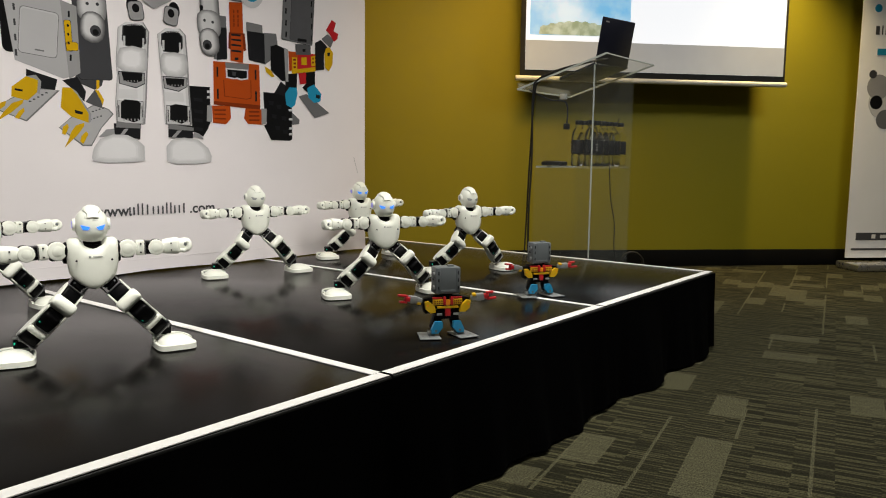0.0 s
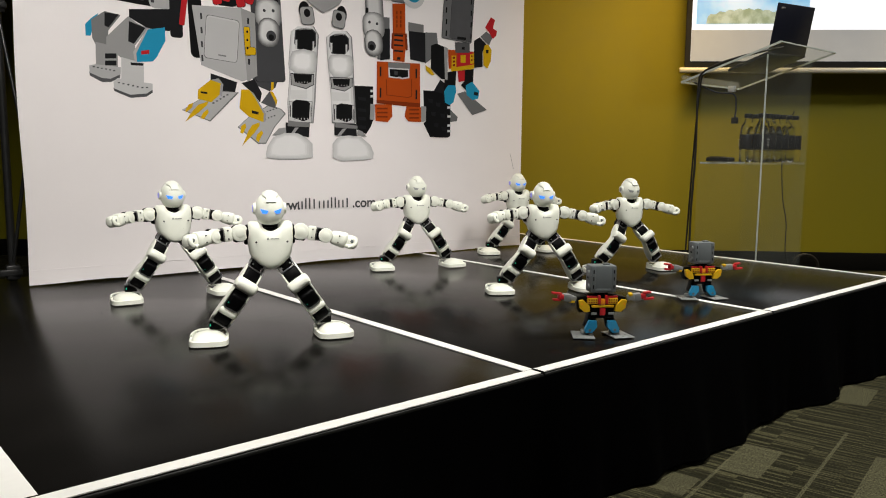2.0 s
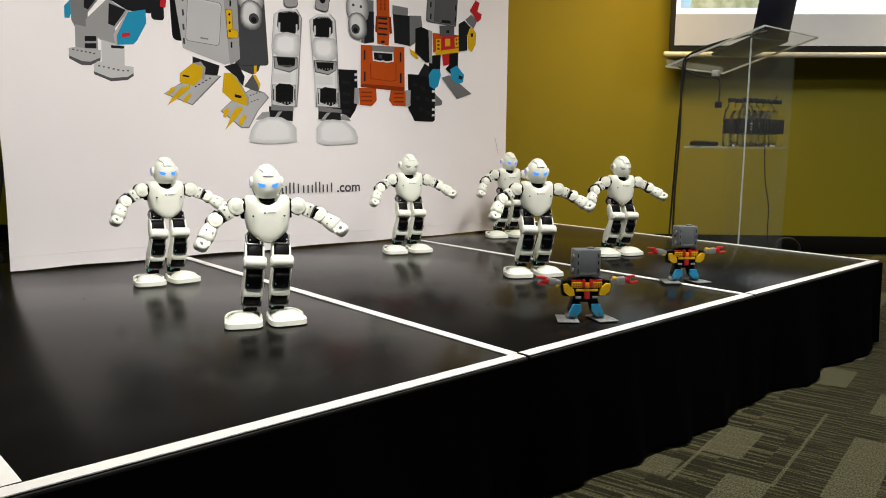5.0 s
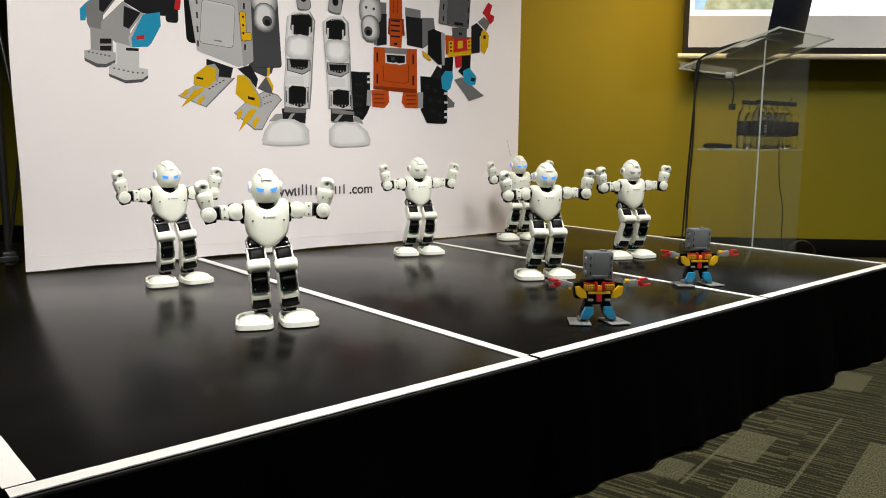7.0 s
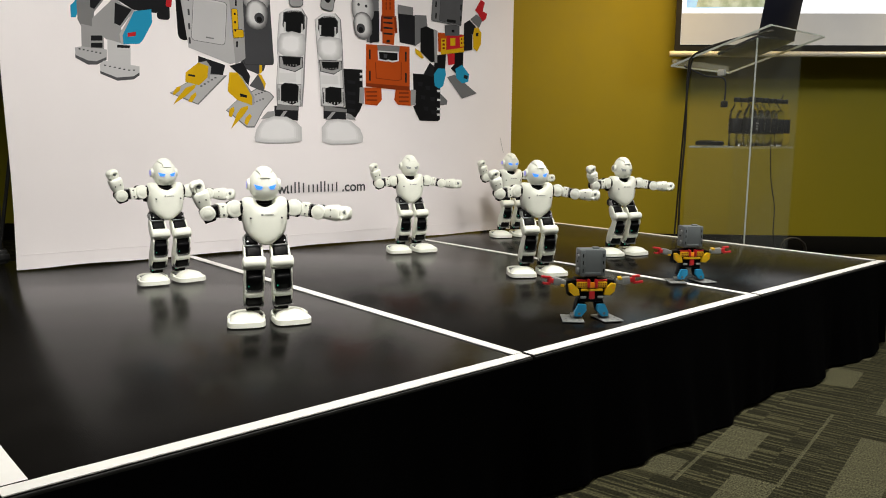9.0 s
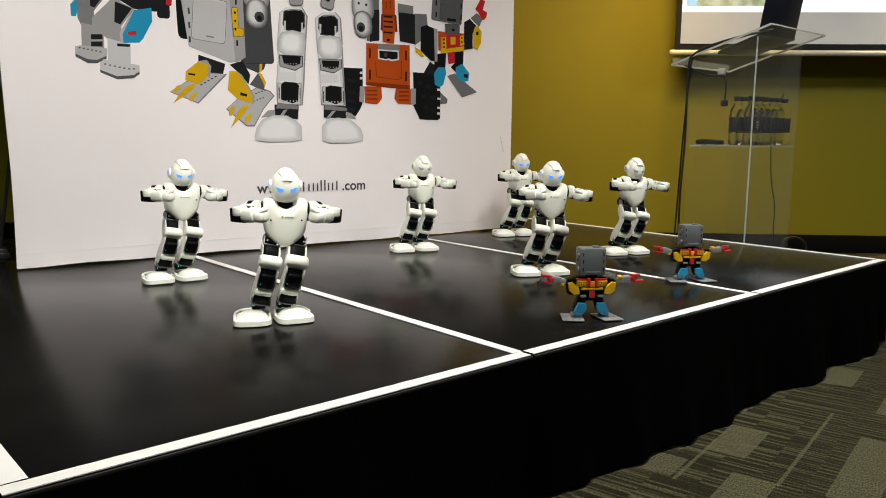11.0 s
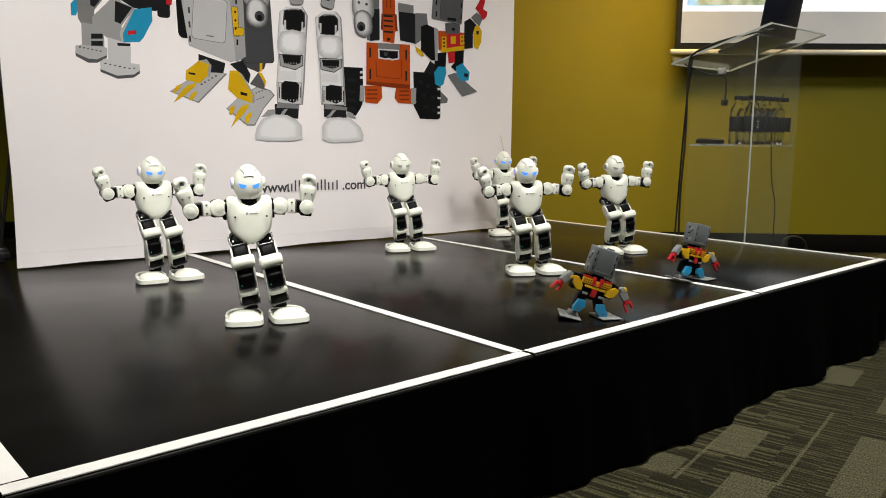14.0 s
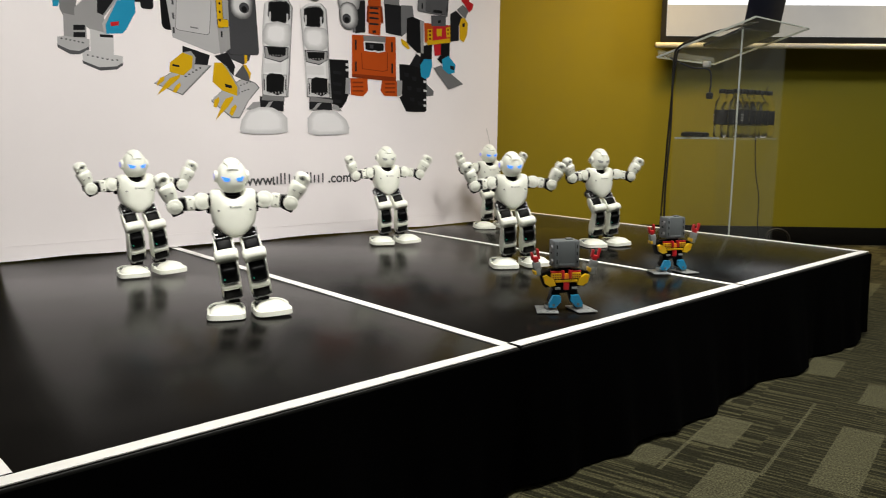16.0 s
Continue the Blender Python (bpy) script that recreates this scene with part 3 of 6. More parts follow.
patch(P_YEL, (0.750, 0.685), (0.780, 0.686), (0.802, 0.659), (0.838, 0.597), (0.836, 0.565), (0.777, 0.584), (0.741, 0.615))
patch(P_COAL, (0.789, 0.609), (0.817, 0.603), (0.816, 0.593), (0.790, 0.597))
patch(P_YEL, (0.746, 0.548), (0.763, 0.559), (0.766, 0.545), (0.753, 0.519), (0.742, 0.523))
patch(P_YEL, (0.774, 0.531), (0.791, 0.554), (0.820, 0.564), (0.820, 0.552), (0.798, 0.523), (0.748, 0.473), (0.766, 0.510))
patch(P_YEL, (0.809, 0.518), (0.827, 0.534), (0.834, 0.524), (0.814, 0.488), (0.803, 0.498))
pbox(0.86, 0.90, 0.12, 0.36, P_MID, 3, rnd=0.1)
pbox(0.585, 0.90, 0.05, 0.22, P_DARK, 2, rnd=0.4)
shape([(0.572, 0.975), (0.76, 0.985), (0.80, 0.73), (0.755, 0.715), (0.60, 0.765)], "print_block", TONES[6])
shape([(0.755, 0.985), (0.81, 0.97), (0.815, 0.74), (0.775, 0.715)], "print_block", TONES[4])
pbox(0.68, 0.865, 0.127, 0.157, TONES[1], -5, rnd=0.1)
pbox(0.68, 0.865, 0.123, 0.153, TONES[8], -5, rnd=0.1)
pbox(0.68, 0.862, 0.118, 0.147, TONES[7], -5, rnd=0.1)
pbox(0.68, 0.805, 0.030, 0.005, TONES[2], -5)
for k in range(4):
    pbox(0.605, 0.94 - 0.05 * k, 0.007, 0.022, P_MID, 3)
    pbox(0.783, 0.94 - 0.05 * k, 0.007, 0.022, P_COAL, -2)
pbox(0.70, 1.03, 0.09, 0.09, P_DARK, 0)
for k in range(4):
    pbox(0.66 + 0.045 * k, 1.03 + 0.015 * (k % 2), 0.034, 0.085, P_RED, 12 * (-1) ** k)
    pbox(0.66 + 0.045 * k, 1.05 + 0.015 * (k % 2), 0.010, 0.035, P_COAL, 12 * (-1) ** k)
pbox(0.69, 1.16, 0.22, 0.13, P_GREY, 0)
pbox(0.71, 1.28, 0.26, 0.10, P_YEL, 0)
pbox(0.778, 0.865, 0.022, 0.105, P_YEL, 2)
pbox(0.79, 0.83, 0.04, 0.028, P_YEL, 2)
for k in range(3):
    pdisc(0.778, 0.90 - 0.03 * k, 0.004, 0.005, P_COAL)
# orange rover
patch(P_GREY, (1.347, 1.015), (1.406, 1.017), (1.406, 0.844), (1.346, 0.840))
patch(P_COAL, (1.365, 0.968), (1.408, 0.972), (1.408, 0.848), (1.360, 0.837))
patch(P_GREY, (1.587, 0.973), (1.649, 0.977), (1.656, 0.928), (1.618, 0.860), (1.588, 0.840))
patch(TONES[2], (1.500, 1.008), (1.579, 1.004), (1.580, 0.970), (1.500, 0.971))
patch(P_COAL, (1.502, 0.971), (1.588, 0.971), (1.590, 0.844), (1.510, 0.852))
patch(P_DARK, (1.233, 0.726), (1.325, 0.727), (1.327, 0.591), (1.313, 0.559), (1.290, 0.528), (1.245, 0.546), (1.234, 0.634))
patch(P_WHITE, (1.312, 0.713), (1.325, 0.714), (1.325, 0.704), (1.312, 0.703))
patch(P_WHITE, (1.312, 0.691), (1.325, 0.692), (1.325, 0.682), (1.312, 0.681))
patch(P_WHITE, (1.312, 0.653), (1.325, 0.653), (1.325, 0.643), (1.311, 0.643))
patch(P_COAL, (1.251, 0.681), (1.291, 0.679), (1.291, 0.666), (1.255, 0.668))
patch(P_COAL, (1.250, 0.635), (1.291, 0.632), (1.291, 0.619), (1.255, 0.622))
patch(P_COAL, (1.250, 0.600), (1.290, 0.598), (1.290, 0.584), (1.254, 0.587))
patch(P_COAL, (1.250, 0.565), (1.290, 0.563), (1.290, 0.549), (1.254, 0.552))
patch(P_GREY, (1.712, 0.657), (1.768, 0.615), (1.765, 0.596), (1.702, 0.588))
patch(P_DARK, (1.579, 0.725), (1.716, 0.724), (1.727, 0.704), (1.727, 0.528), (1.714, 0.521), (1.616, 0.522), (1.580, 0.583), (1.595, 0.591), (1.582, 0.648))
patch(P_WHITE, (1.709, 0.699), (1.728, 0.700), (1.728, 0.691), (1.710, 0.690))
patch(P_WHITE, (1.710, 0.660), (1.729, 0.660), (1.729, 0.651), (1.710, 0.650))
patch(P_WHITE, (1.710, 0.620), (1.729, 0.620), (1.729, 0.611), (1.711, 0.611))
patch(P_WHITE, (1.711, 0.580), (1.730, 0.580), (1.730, 0.571), (1.711, 0.570))
patch(P_WHITE, (1.711, 0.555), (1.730, 0.555), (1.730, 0.546), (1.711, 0.545))
patch(P_COAL, (1.604, 0.690), (1.631, 0.689), (1.629, 0.671), (1.609, 0.673))
patch(P_COAL, (1.645, 0.675), (1.672, 0.675), (1.670, 0.656), (1.649, 0.659))
patch(P_COAL, (1.620, 0.633), (1.646, 0.632), (1.644, 0.614), (1.624, 0.617))
patch(P_COAL, (1.671, 0.627), (1.698, 0.626), (1.696, 0.608), (1.675, 0.610))
patch(P_COAL, (1.636, 0.584), (1.662, 0.583), (1.660, 0.565), (1.640, 0.568))
patch(P_COAL, (1.677, 0.569), (1.704, 0.568), (1.702, 0.549), (1.681, 0.552))
patch(P_ORANGE, (1.333, 0.654), (1.417, 0.657), (1.420, 0.606), (1.396, 0.581), (1.336, 0.585))
patch(P_ORANGE, (1.491, 0.656), (1.568, 0.651), (1.568, 0.586), (1.501, 0.587), (1.482, 0.608))
patch(P_RUST, (1.343, 0.640), (1.396, 0.642), (1.396, 0.635), (1.343, 0.633))
patch(P_RUST, (1.506, 0.642), (1.558, 0.644), (1.558, 0.636), (1.506, 0.634))
patch(P_RUST, (1.343, 0.623), (1.396, 0.625), (1.396, 0.618), (1.343, 0.616))
patch(P_RUST, (1.506, 0.624), (1.558, 0.626), (1.558, 0.619), (1.506, 0.617))
patch(P_RUST, (1.343, 0.606), (1.396, 0.607), (1.396, 0.600), (1.343, 0.599))
patch(P_RUST, (1.506, 0.606), (1.558, 0.608), (1.558, 0.601), (1.506, 0.599))
patch(TONES[4], (1.312, 0.654), (1.333, 0.654), (1.331, 0.587), (1.308, 0.590))
patch(TONES[4], (1.568, 0.655), (1.595, 0.655), (1.593, 0.590), (1.568, 0.586))
patch(P_ORANGE, (1.343, 0.832), (1.561, 0.838), (1.563, 0.651), (1.496, 0.651), (1.341, 0.660))
patch(P_RUST, (1.341, 0.673), (1.563, 0.668), (1.563, 0.650), (1.496, 0.651), (1.341, 0.659))
patch(P_RUST, (1.387, 0.761), (1.520, 0.770), (1.520, 0.694), (1.496, 0.688), (1.390, 0.694))
patch(P_ORANGE, (1.391, 0.765), (1.516, 0.772), (1.516, 0.696), (1.495, 0.691), (1.394, 0.697))
patch(P_COAL, (1.357, 0.811), (1.365, 0.812), (1.365, 0.772), (1.357, 0.771))
patch(P_COAL, (1.357, 0.723), (1.365, 0.724), (1.365, 0.683), (1.356, 0.683))
patch(P_COAL, (1.537, 0.814), (1.546, 0.815), (1.546, 0.774), (1.538, 0.773))
patch(P_COAL, (1.538, 0.725), (1.547, 0.725), (1.547, 0.684), (1.538, 0.683))
patch(TONES[2], (1.397, 0.832), (1.510, 0.835), (1.508, 0.808), (1.401, 0.807))
patch(TONES[10], (1.399, 0.810), (1.505, 0.812), (1.506, 0.773), (1.470, 0.765), (1.453, 0.769), (1.439, 0.767), (1.401, 0.770))
patch(P_DARK, (1.406, 0.805), (1.499, 0.806), (1.499, 0.777), (1.470, 0.772), (1.453, 0.776), (1.439, 0.772), (1.408, 0.776))
patch(P_MID, (1.429, 0.798), (1.448, 0.797), (1.445, 0.781), (1.430, 0.782))
patch(P_ORANGE, (1.420, 1.076), (1.483, 1.083), (1.486, 0.905), (1.481, 0.838), (1.423, 0.842))
patch(P_RUST, (1.439, 1.048), (1.445, 1.048), (1.445, 1.035), (1.439, 1.034))
patch(P_RUST, (1.458, 1.050), (1.465, 1.051), (1.465, 1.037), (1.458, 1.036))
patch(P_RUST, (1.439, 1.029), (1.445, 1.029), (1.445, 1.015), (1.439, 1.015))
patch(P_RUST, (1.458, 1.031), (1.465, 1.031), (1.465, 1.017), (1.458, 1.017))
patch(P_RUST, (1.439, 1.011), (1.445, 1.012), (1.445, 0.998), (1.439, 0.997))
patch(P_RUST, (1.458, 1.013), (1.465, 1.014), (1.465, 1.000), (1.458, 0.999))
patch(P_RUST, (1.439, 0.994), (1.445, 0.995), (1.445, 0.981), (1.439, 0.980))
patch(P_RUST, (1.458, 0.996), (1.465, 0.997), (1.465, 0.983), (1.458, 0.982))
patch(P_COAL, (1.428, 0.951), (1.473, 0.952), (1.473, 0.944), (1.428, 0.943))
patch(P_COAL, (1.428, 0.931), (1.474, 0.932), (1.474, 0.924), (1.428, 0.924))
patch(P_COAL, (1.428, 0.910), (1.474, 0.910), (1.474, 0.903), (1.428, 0.902))
patch(P_COAL, (1.428, 0.886), (1.474, 0.887), (1.474, 0.879), (1.428, 0.879))
patch(P_RUST, (1.417, 0.955), (1.492, 0.959), (1.498, 0.891), (1.486, 0.886), (1.481, 0.952), (1.426, 0.950), (1.425, 0.885), (1.413, 0.891))
patch(P_COAL, (1.443, 0.856), (1.460, 0.858), (1.460, 0.847), (1.443, 0.846))
pbox(1.455, 1.12, 0.10, 0.07, P_GREY, 0)
for u, z in ((1.39, 1.15), (1.525, 1.135)):
    pdisc(u, z, 0.062, 0.068, P_WHITE)
    pdisc(u + 0.002, z + 0.005, 0.042, 0.048, P_BLUE)
    pdisc(u + 0.004, z + 0.012, 0.018, 0.02, P_DARK)
# small robot with a grey head
patch(P_YEL, (1.588, 0.834), (1.618, 0.820), (1.637, 0.795), (1.624, 0.791), (1.594, 0.810))
patch(P_COAL, (1.634, 0.724), (1.669, 0.776), (1.711, 0.752), (1.691, 0.714))
patch(P_DARK, (1.695, 0.810), (1.757, 0.819), (1.753, 0.738), (1.690, 0.731))
patch(P_RED, (1.764, 0.819), (1.805, 0.826), (1.805, 0.778), (1.771, 0.771))
patch(P_DARK, (1.805, 0.826), (1.856, 0.834), (1.854, 0.769), (1.811, 0.739), (1.784, 0.758), (1.805, 0.778))
patch(P_GREY, (1.764, 0.718), (1.806, 0.732), (1.937, 0.653), (1.851, 0.626))
patch(P_BLUE, (1.691, 0.726), (1.713, 0.754), (1.753, 0.755), (1.758, 0.730), (1.743, 0.679), (1.722, 0.666), (1.696, 0.677))
patch(P_BLUE, (1.811, 0.758), (1.848, 0.777), (1.891, 0.737), (1.885, 0.703), (1.850, 0.694), (1.817, 0.716))
patch(P_COAL, (1.860, 0.734), (1.884, 0.730), (1.880, 0.714), (1.858, 0.718))
patch(P_ORANGE, (1.711, 0.910), (1.889, 0.912), (1.885, 0.859), (1.794, 0.824), (1.715, 0.827))
patch(P_RED, (1.761, 0.904), (1.846, 0.912), (1.847, 0.840), (1.762, 0.821))
patch(P_YEL, (1.730, 0.885), (1.756, 0.887), (1.757, 0.833), (1.731, 0.832))
patch(P_YEL, (1.833, 0.899), (1.884, 0.909), (1.888, 0.868), (1.836, 0.856))
patch(P_YEL, (1.780, 0.890), (1.809, 0.893), (1.809, 0.860), (1.781, 0.857))
patch(P_RUST, (1.840, 0.895), (1.848, 0.896), (1.849, 0.887), (1.840, 0.886))
patch(P_RUST, (1.840, 0.878), (1.849, 0.879), (1.849, 0.870), (1.840, 0.869))
patch(P_RUST, (1.736, 0.880), (1.750, 0.882), (1.750, 0.873), (1.736, 0.871))
patch(P_RUST, (1.855, 0.898), (1.863, 0.899), (1.864, 0.889), (1.855, 0.889))
patch(P_RUST, (1.855, 0.881), (1.864, 0.882), (1.864, 0.873), (1.855, 0.872))
patch(P_RUST, (1.737, 0.864), (1.750, 0.865), (1.750, 0.856), (1.737, 0.855))
patch(P_RUST, (1.870, 0.901), (1.879, 0.901), (1.879, 0.892), (1.870, 0.892))
patch(P_RUST, (1.870, 0.884), (1.879, 0.885), (1.879, 0.876), (1.870, 0.875))
patch(P_RUST, (1.737, 0.848), (1.750, 0.849), (1.750, 0.840), (1.737, 0.839))
patch(P_YEL, (1.725, 0.831), (1.858, 0.855), (1.858, 0.836), (1.731, 0.815))
patch(P_SLATE, (1.748, 0.945), (1.831, 0.952), (1.832, 0.905), (1.751, 0.899))
patch(P_DARK, (1.787, 0.927), (1.803, 0.929), (1.803, 0.917), (1.787, 0.916))
patch(P_DARK, (1.618, 0.920), (1.648, 0.931), (1.693, 0.919), (1.698, 0.780), (1.675, 0.779), (1.618, 0.820))
patch(TONES[4], (1.688, 0.922), (1.709, 0.916), (1.709, 0.778), (1.695, 0.778))
patch(P_COAL, (1.856, 0.961), (1.888, 0.979), (1.927, 0.951), (1.906, 0.915), (1.907, 0.848), (1.858, 0.840))
patch(P_GREY, (1.893, 0.983), (1.926, 1.008), (1.965, 0.988), (1.944, 0.948), (1.912, 0.968))
patch(P_YEL, (1.918, 0.946), (1.938, 0.952), (1.959, 0.928), (1.956, 0.877), (1.935, 0.842), (1.912, 0.857), (1.909, 0.916))
patch(P_COAL, (1.925, 0.925), (1.942, 0.928), (1.940, 0.911), (1.927, 0.910))
patch(P_RED, (1.918, 1.025), (1.952, 1.075), (1.977, 1.065), (1.964, 1.026), (1.990, 1.017), (1.985, 0.994), (1.965, 0.978), (1.937, 1.012))
pbox(1.765, 1.06, 0.165, 0.215, P_GREY, -4, rnd=0.05)
pbox(1.785, 1.06, 0.118, 0.205, P_SLATE, -4, rnd=0.05)
for k in range(4):
    pbox(1.700, 1.13 - 0.05 * k, 0.008, 0.024, P_DARK, -4)
    pbox(1.838, 1.13 - 0.05 * k, 0.007, 0.024, P_DARK, -4)
pbox(1.785, 0.965, 0.05, 0.012, P_DARK, 0)
# legs and feet of the tall white robot
patch(TONES[3], (0.955, 0.917), (0.986, 0.940), (1.054, 0.947), (1.076, 0.914), (1.068, 0.812), (1.063, 0.753), (1.058, 0.664), (1.048, 0.567), (0.938, 0.564), (0.936, 0.644), (0.946, 0.745), (0.943, 0.795))
patch(TONES[9], (0.957, 0.917), (0.985, 0.940), (1.049, 0.946), (1.069, 0.914), (1.062, 0.811), (1.057, 0.752), (1.051, 0.664), (1.042, 0.567), (0.940, 0.564), (0.938, 0.644), (0.948, 0.746), (0.945, 0.796))
patch(TONES[11], (0.963, 0.918), (0.987, 0.940), (1.040, 0.945), (1.057, 0.912), (1.050, 0.810), (1.046, 0.752), (1.042, 0.663), (1.034, 0.567), (0.948, 0.564), (0.947, 0.644), (0.955, 0.746), (0.953, 0.796))
patch(P_MID, (0.973, 0.925), (1.004, 0.935), (1.049, 0.936), (1.064, 0.922), (1.063, 0.871), (1.038, 0.846), (0.981, 0.853), (0.968, 0.875))
patch(P_DARK, (0.977, 0.923), (1.006, 0.933), (1.046, 0.933), (1.059, 0.920), (1.059, 0.873), (1.036, 0.849), (0.984, 0.856), (0.973, 0.876))
patch(TONES[8], (0.974, 0.888), (0.982, 0.889), (0.981, 0.853), (0.973, 0.853))
patch(TONES[8], (1.048, 0.888), (1.055, 0.888), (1.054, 0.856), (1.047, 0.856))
patch(TONES[4], (0.991, 0.932), (0.997, 0.933), (0.997, 0.927), (0.991, 0.926))
patch(TONES[4], (1.000, 0.934), (1.006, 0.935), (1.005, 0.928), (1.000, 0.928))
patch(TONES[4], (1.009, 0.936), (1.014, 0.937), (1.014, 0.930), (1.009, 0.930))
patch(TONES[4], (1.018, 0.938), (1.023, 0.939), (1.023, 0.932), (1.018, 0.932))
patch(TONES[4], (1.026, 0.938), (1.032, 0.939), (1.032, 0.932), (1.026, 0.932))
patch(TONES[4], (1.035, 0.938), (1.041, 0.938), (1.041, 0.932), (1.035, 0.931))
patch_round(3, 6, (0.948, 0.817), (0.960, 0.843), (1.008, 0.856), (1.061, 0.848), (1.066, 0.812), (1.060, 0.771), (1.031, 0.752), (0.974, 0.756), (0.947, 0.774))
patch(P_MID, (0.950, 0.759), (1.053, 0.761), (1.052, 0.719), (1.017, 0.700), (0.952, 0.713))
patch(TONES[4], (0.954, 0.755), (1.049, 0.757), (1.049, 0.721), (1.017, 0.704), (0.955, 0.715))
patch(P_DARK, (0.962, 0.757), (1.043, 0.757), (1.040, 0.729), (1.014, 0.719), (0.970, 0.724))
patch(TONES[4], (0.973, 0.727), (0.977, 0.727), (0.977, 0.723), (0.973, 0.723))
patch(TONES[4], (0.985, 0.728), (0.989, 0.728), (0.989, 0.723), (0.985, 0.723))
patch(TONES[4], (0.997, 0.728), (1.001, 0.729), (1.001, 0.724), (0.997, 0.724))
patch(TONES[4], (1.009, 0.729), (1.013, 0.729), (1.013, 0.725), (1.009, 0.725))
patch(TONES[4], (1.021, 0.730), (1.025, 0.730), (1.025, 0.726), (1.021, 0.725))
patch(TONES[10], (0.951, 0.694), (1.021, 0.696), (1.022, 0.662), (0.950, 0.659))
patch(TONES[2], (0.942, 0.651), (1.044, 0.654), (1.041, 0.566), (0.937, 0.568))
patch(TONES[8], (0.945, 0.649), (1.041, 0.651), (1.038, 0.570), (0.941, 0.572))
patch(P_DARK, (0.956, 0.645), (0.972, 0.657), (1.021, 0.655), (1.033, 0.645), (1.028, 0.582), (1.003, 0.573), (0.955, 0.587))
patch(TONES[4], (0.964, 0.585), (0.969, 0.586), (0.969, 0.578), (0.964, 0.578))
patch(TONES[4], (0.978, 0.586), (0.983, 0.586), (0.983, 0.579), (0.978, 0.579))
patch(TONES[4], (0.992, 0.586), (0.997, 0.586), (0.996, 0.579), (0.992, 0.579))
patch(TONES[4], (1.006, 0.587), (1.010, 0.587), (1.010, 0.580), (1.005, 0.579))
patch(TONES[4], (1.019, 0.587), (1.024, 0.587), (1.024, 0.580), (1.019, 0.580))
patch(P_COAL, (0.946, 0.634), (0.950, 0.634), (0.949, 0.590), (0.945, 0.590))
patch(P_COAL, (1.036, 0.637), (1.039, 0.637), (1.038, 0.593), (1.035, 0.593))
patch(P_COAL, (0.927, 0.567), (1.031, 0.567), (1.026, 0.511), (0.926, 0.520))
patch(TONES[2], (0.939, 0.575), (1.031, 0.565), (1.031, 0.551), (0.934, 0.552))
patch(TONES[4], (0.966, 0.547), (0.982, 0.549), (0.953, 0.510), (0.937, 0.509))
patch(TONES[4], (0.870, 0.515), (0.898, 0.543), (0.928, 0.547), (0.929, 0.520))
patch_round(4, 6, (0.842, 0.443), (0.850, 0.475), (0.874, 0.508), (0.922, 0.526), (0.978, 0.525), (1.018, 0.507), (1.042, 0.485), (1.043, 0.431), (1.000, 0.423), (0.896, 0.421), (0.845, 0.428))
patch(TONES[3], (1.107, 0.910), (1.141, 0.936), (1.201, 0.942), (1.225, 0.920), (1.232, 0.816), (1.235, 0.710), (1.243, 0.573), (1.128, 0.570), (1.125, 0.682), (1.114, 0.808))
patch(TONES[9], (1.109, 0.910), (1.141, 0.936), (1.196, 0.942), (1.219, 0.920), (1.226, 0.816), (1.228, 0.710), (1.235, 0.573), (1.128, 0.570), (1.126, 0.682), (1.116, 0.808))
patch(TONES[11], (1.118, 0.911), (1.144, 0.937), (1.191, 0.941), (1.210, 0.919), (1.215, 0.815), (1.217, 0.709), (1.223, 0.572), (1.133, 0.570), (1.131, 0.683), (1.123, 0.808))
patch(P_MID, (1.122, 0.913), (1.148, 0.927), (1.195, 0.929), (1.211, 0.913), (1.211, 0.869), (1.189, 0.846), (1.130, 0.847), (1.121, 0.874))
patch(P_DARK, (1.126, 0.911), (1.149, 0.925), (1.192, 0.926), (1.207, 0.911), (1.207, 0.870), (1.187, 0.849), (1.133, 0.850), (1.125, 0.875))
patch(TONES[8], (1.126, 0.890), (1.135, 0.890), (1.134, 0.853), (1.126, 0.853))
patch(TONES[8], (1.195, 0.888), (1.203, 0.889), (1.202, 0.856), (1.195, 0.855))
patch(TONES[4], (1.144, 0.925), (1.150, 0.926), (1.150, 0.919), (1.144, 0.919))
patch(TONES[4], (1.154, 0.927), (1.159, 0.928), (1.159, 0.921), (1.153, 0.921))
patch(TONES[4], (1.163, 0.929), (1.169, 0.930), (1.169, 0.923), (1.163, 0.923))
patch(TONES[4], (1.172, 0.931), (1.178, 0.932), (1.178, 0.925), (1.172, 0.925))
patch(TONES[4], (1.182, 0.931), (1.188, 0.932), (1.188, 0.925), (1.182, 0.924))
patch(TONES[4], (1.191, 0.931), (1.197, 0.931), (1.197, 0.925), (1.191, 0.924))
patch_round(3, 6, (1.116, 0.823), (1.127, 0.842), (1.174, 0.849), (1.221, 0.845), (1.232, 0.812), (1.225, 0.770), (1.194, 0.750), (1.139, 0.754), (1.118, 0.778))
patch(P_MID, (1.123, 0.755), (1.227, 0.757), (1.226, 0.721), (1.189, 0.699), (1.128, 0.708))
patch(TONES[4], (1.127, 0.752), (1.223, 0.754), (1.223, 0.722), (1.189, 0.703), (1.131, 0.711))
patch(P_DARK, (1.134, 0.748), (1.214, 0.751), (1.211, 0.724), (1.181, 0.715), (1.140, 0.722))
patch(TONES[4], (1.146, 0.724), (1.150, 0.724), (1.150, 0.719), (1.146, 0.719))
patch(TONES[4], (1.159, 0.724), (1.163, 0.725), (1.163, 0.720), (1.159, 0.720))
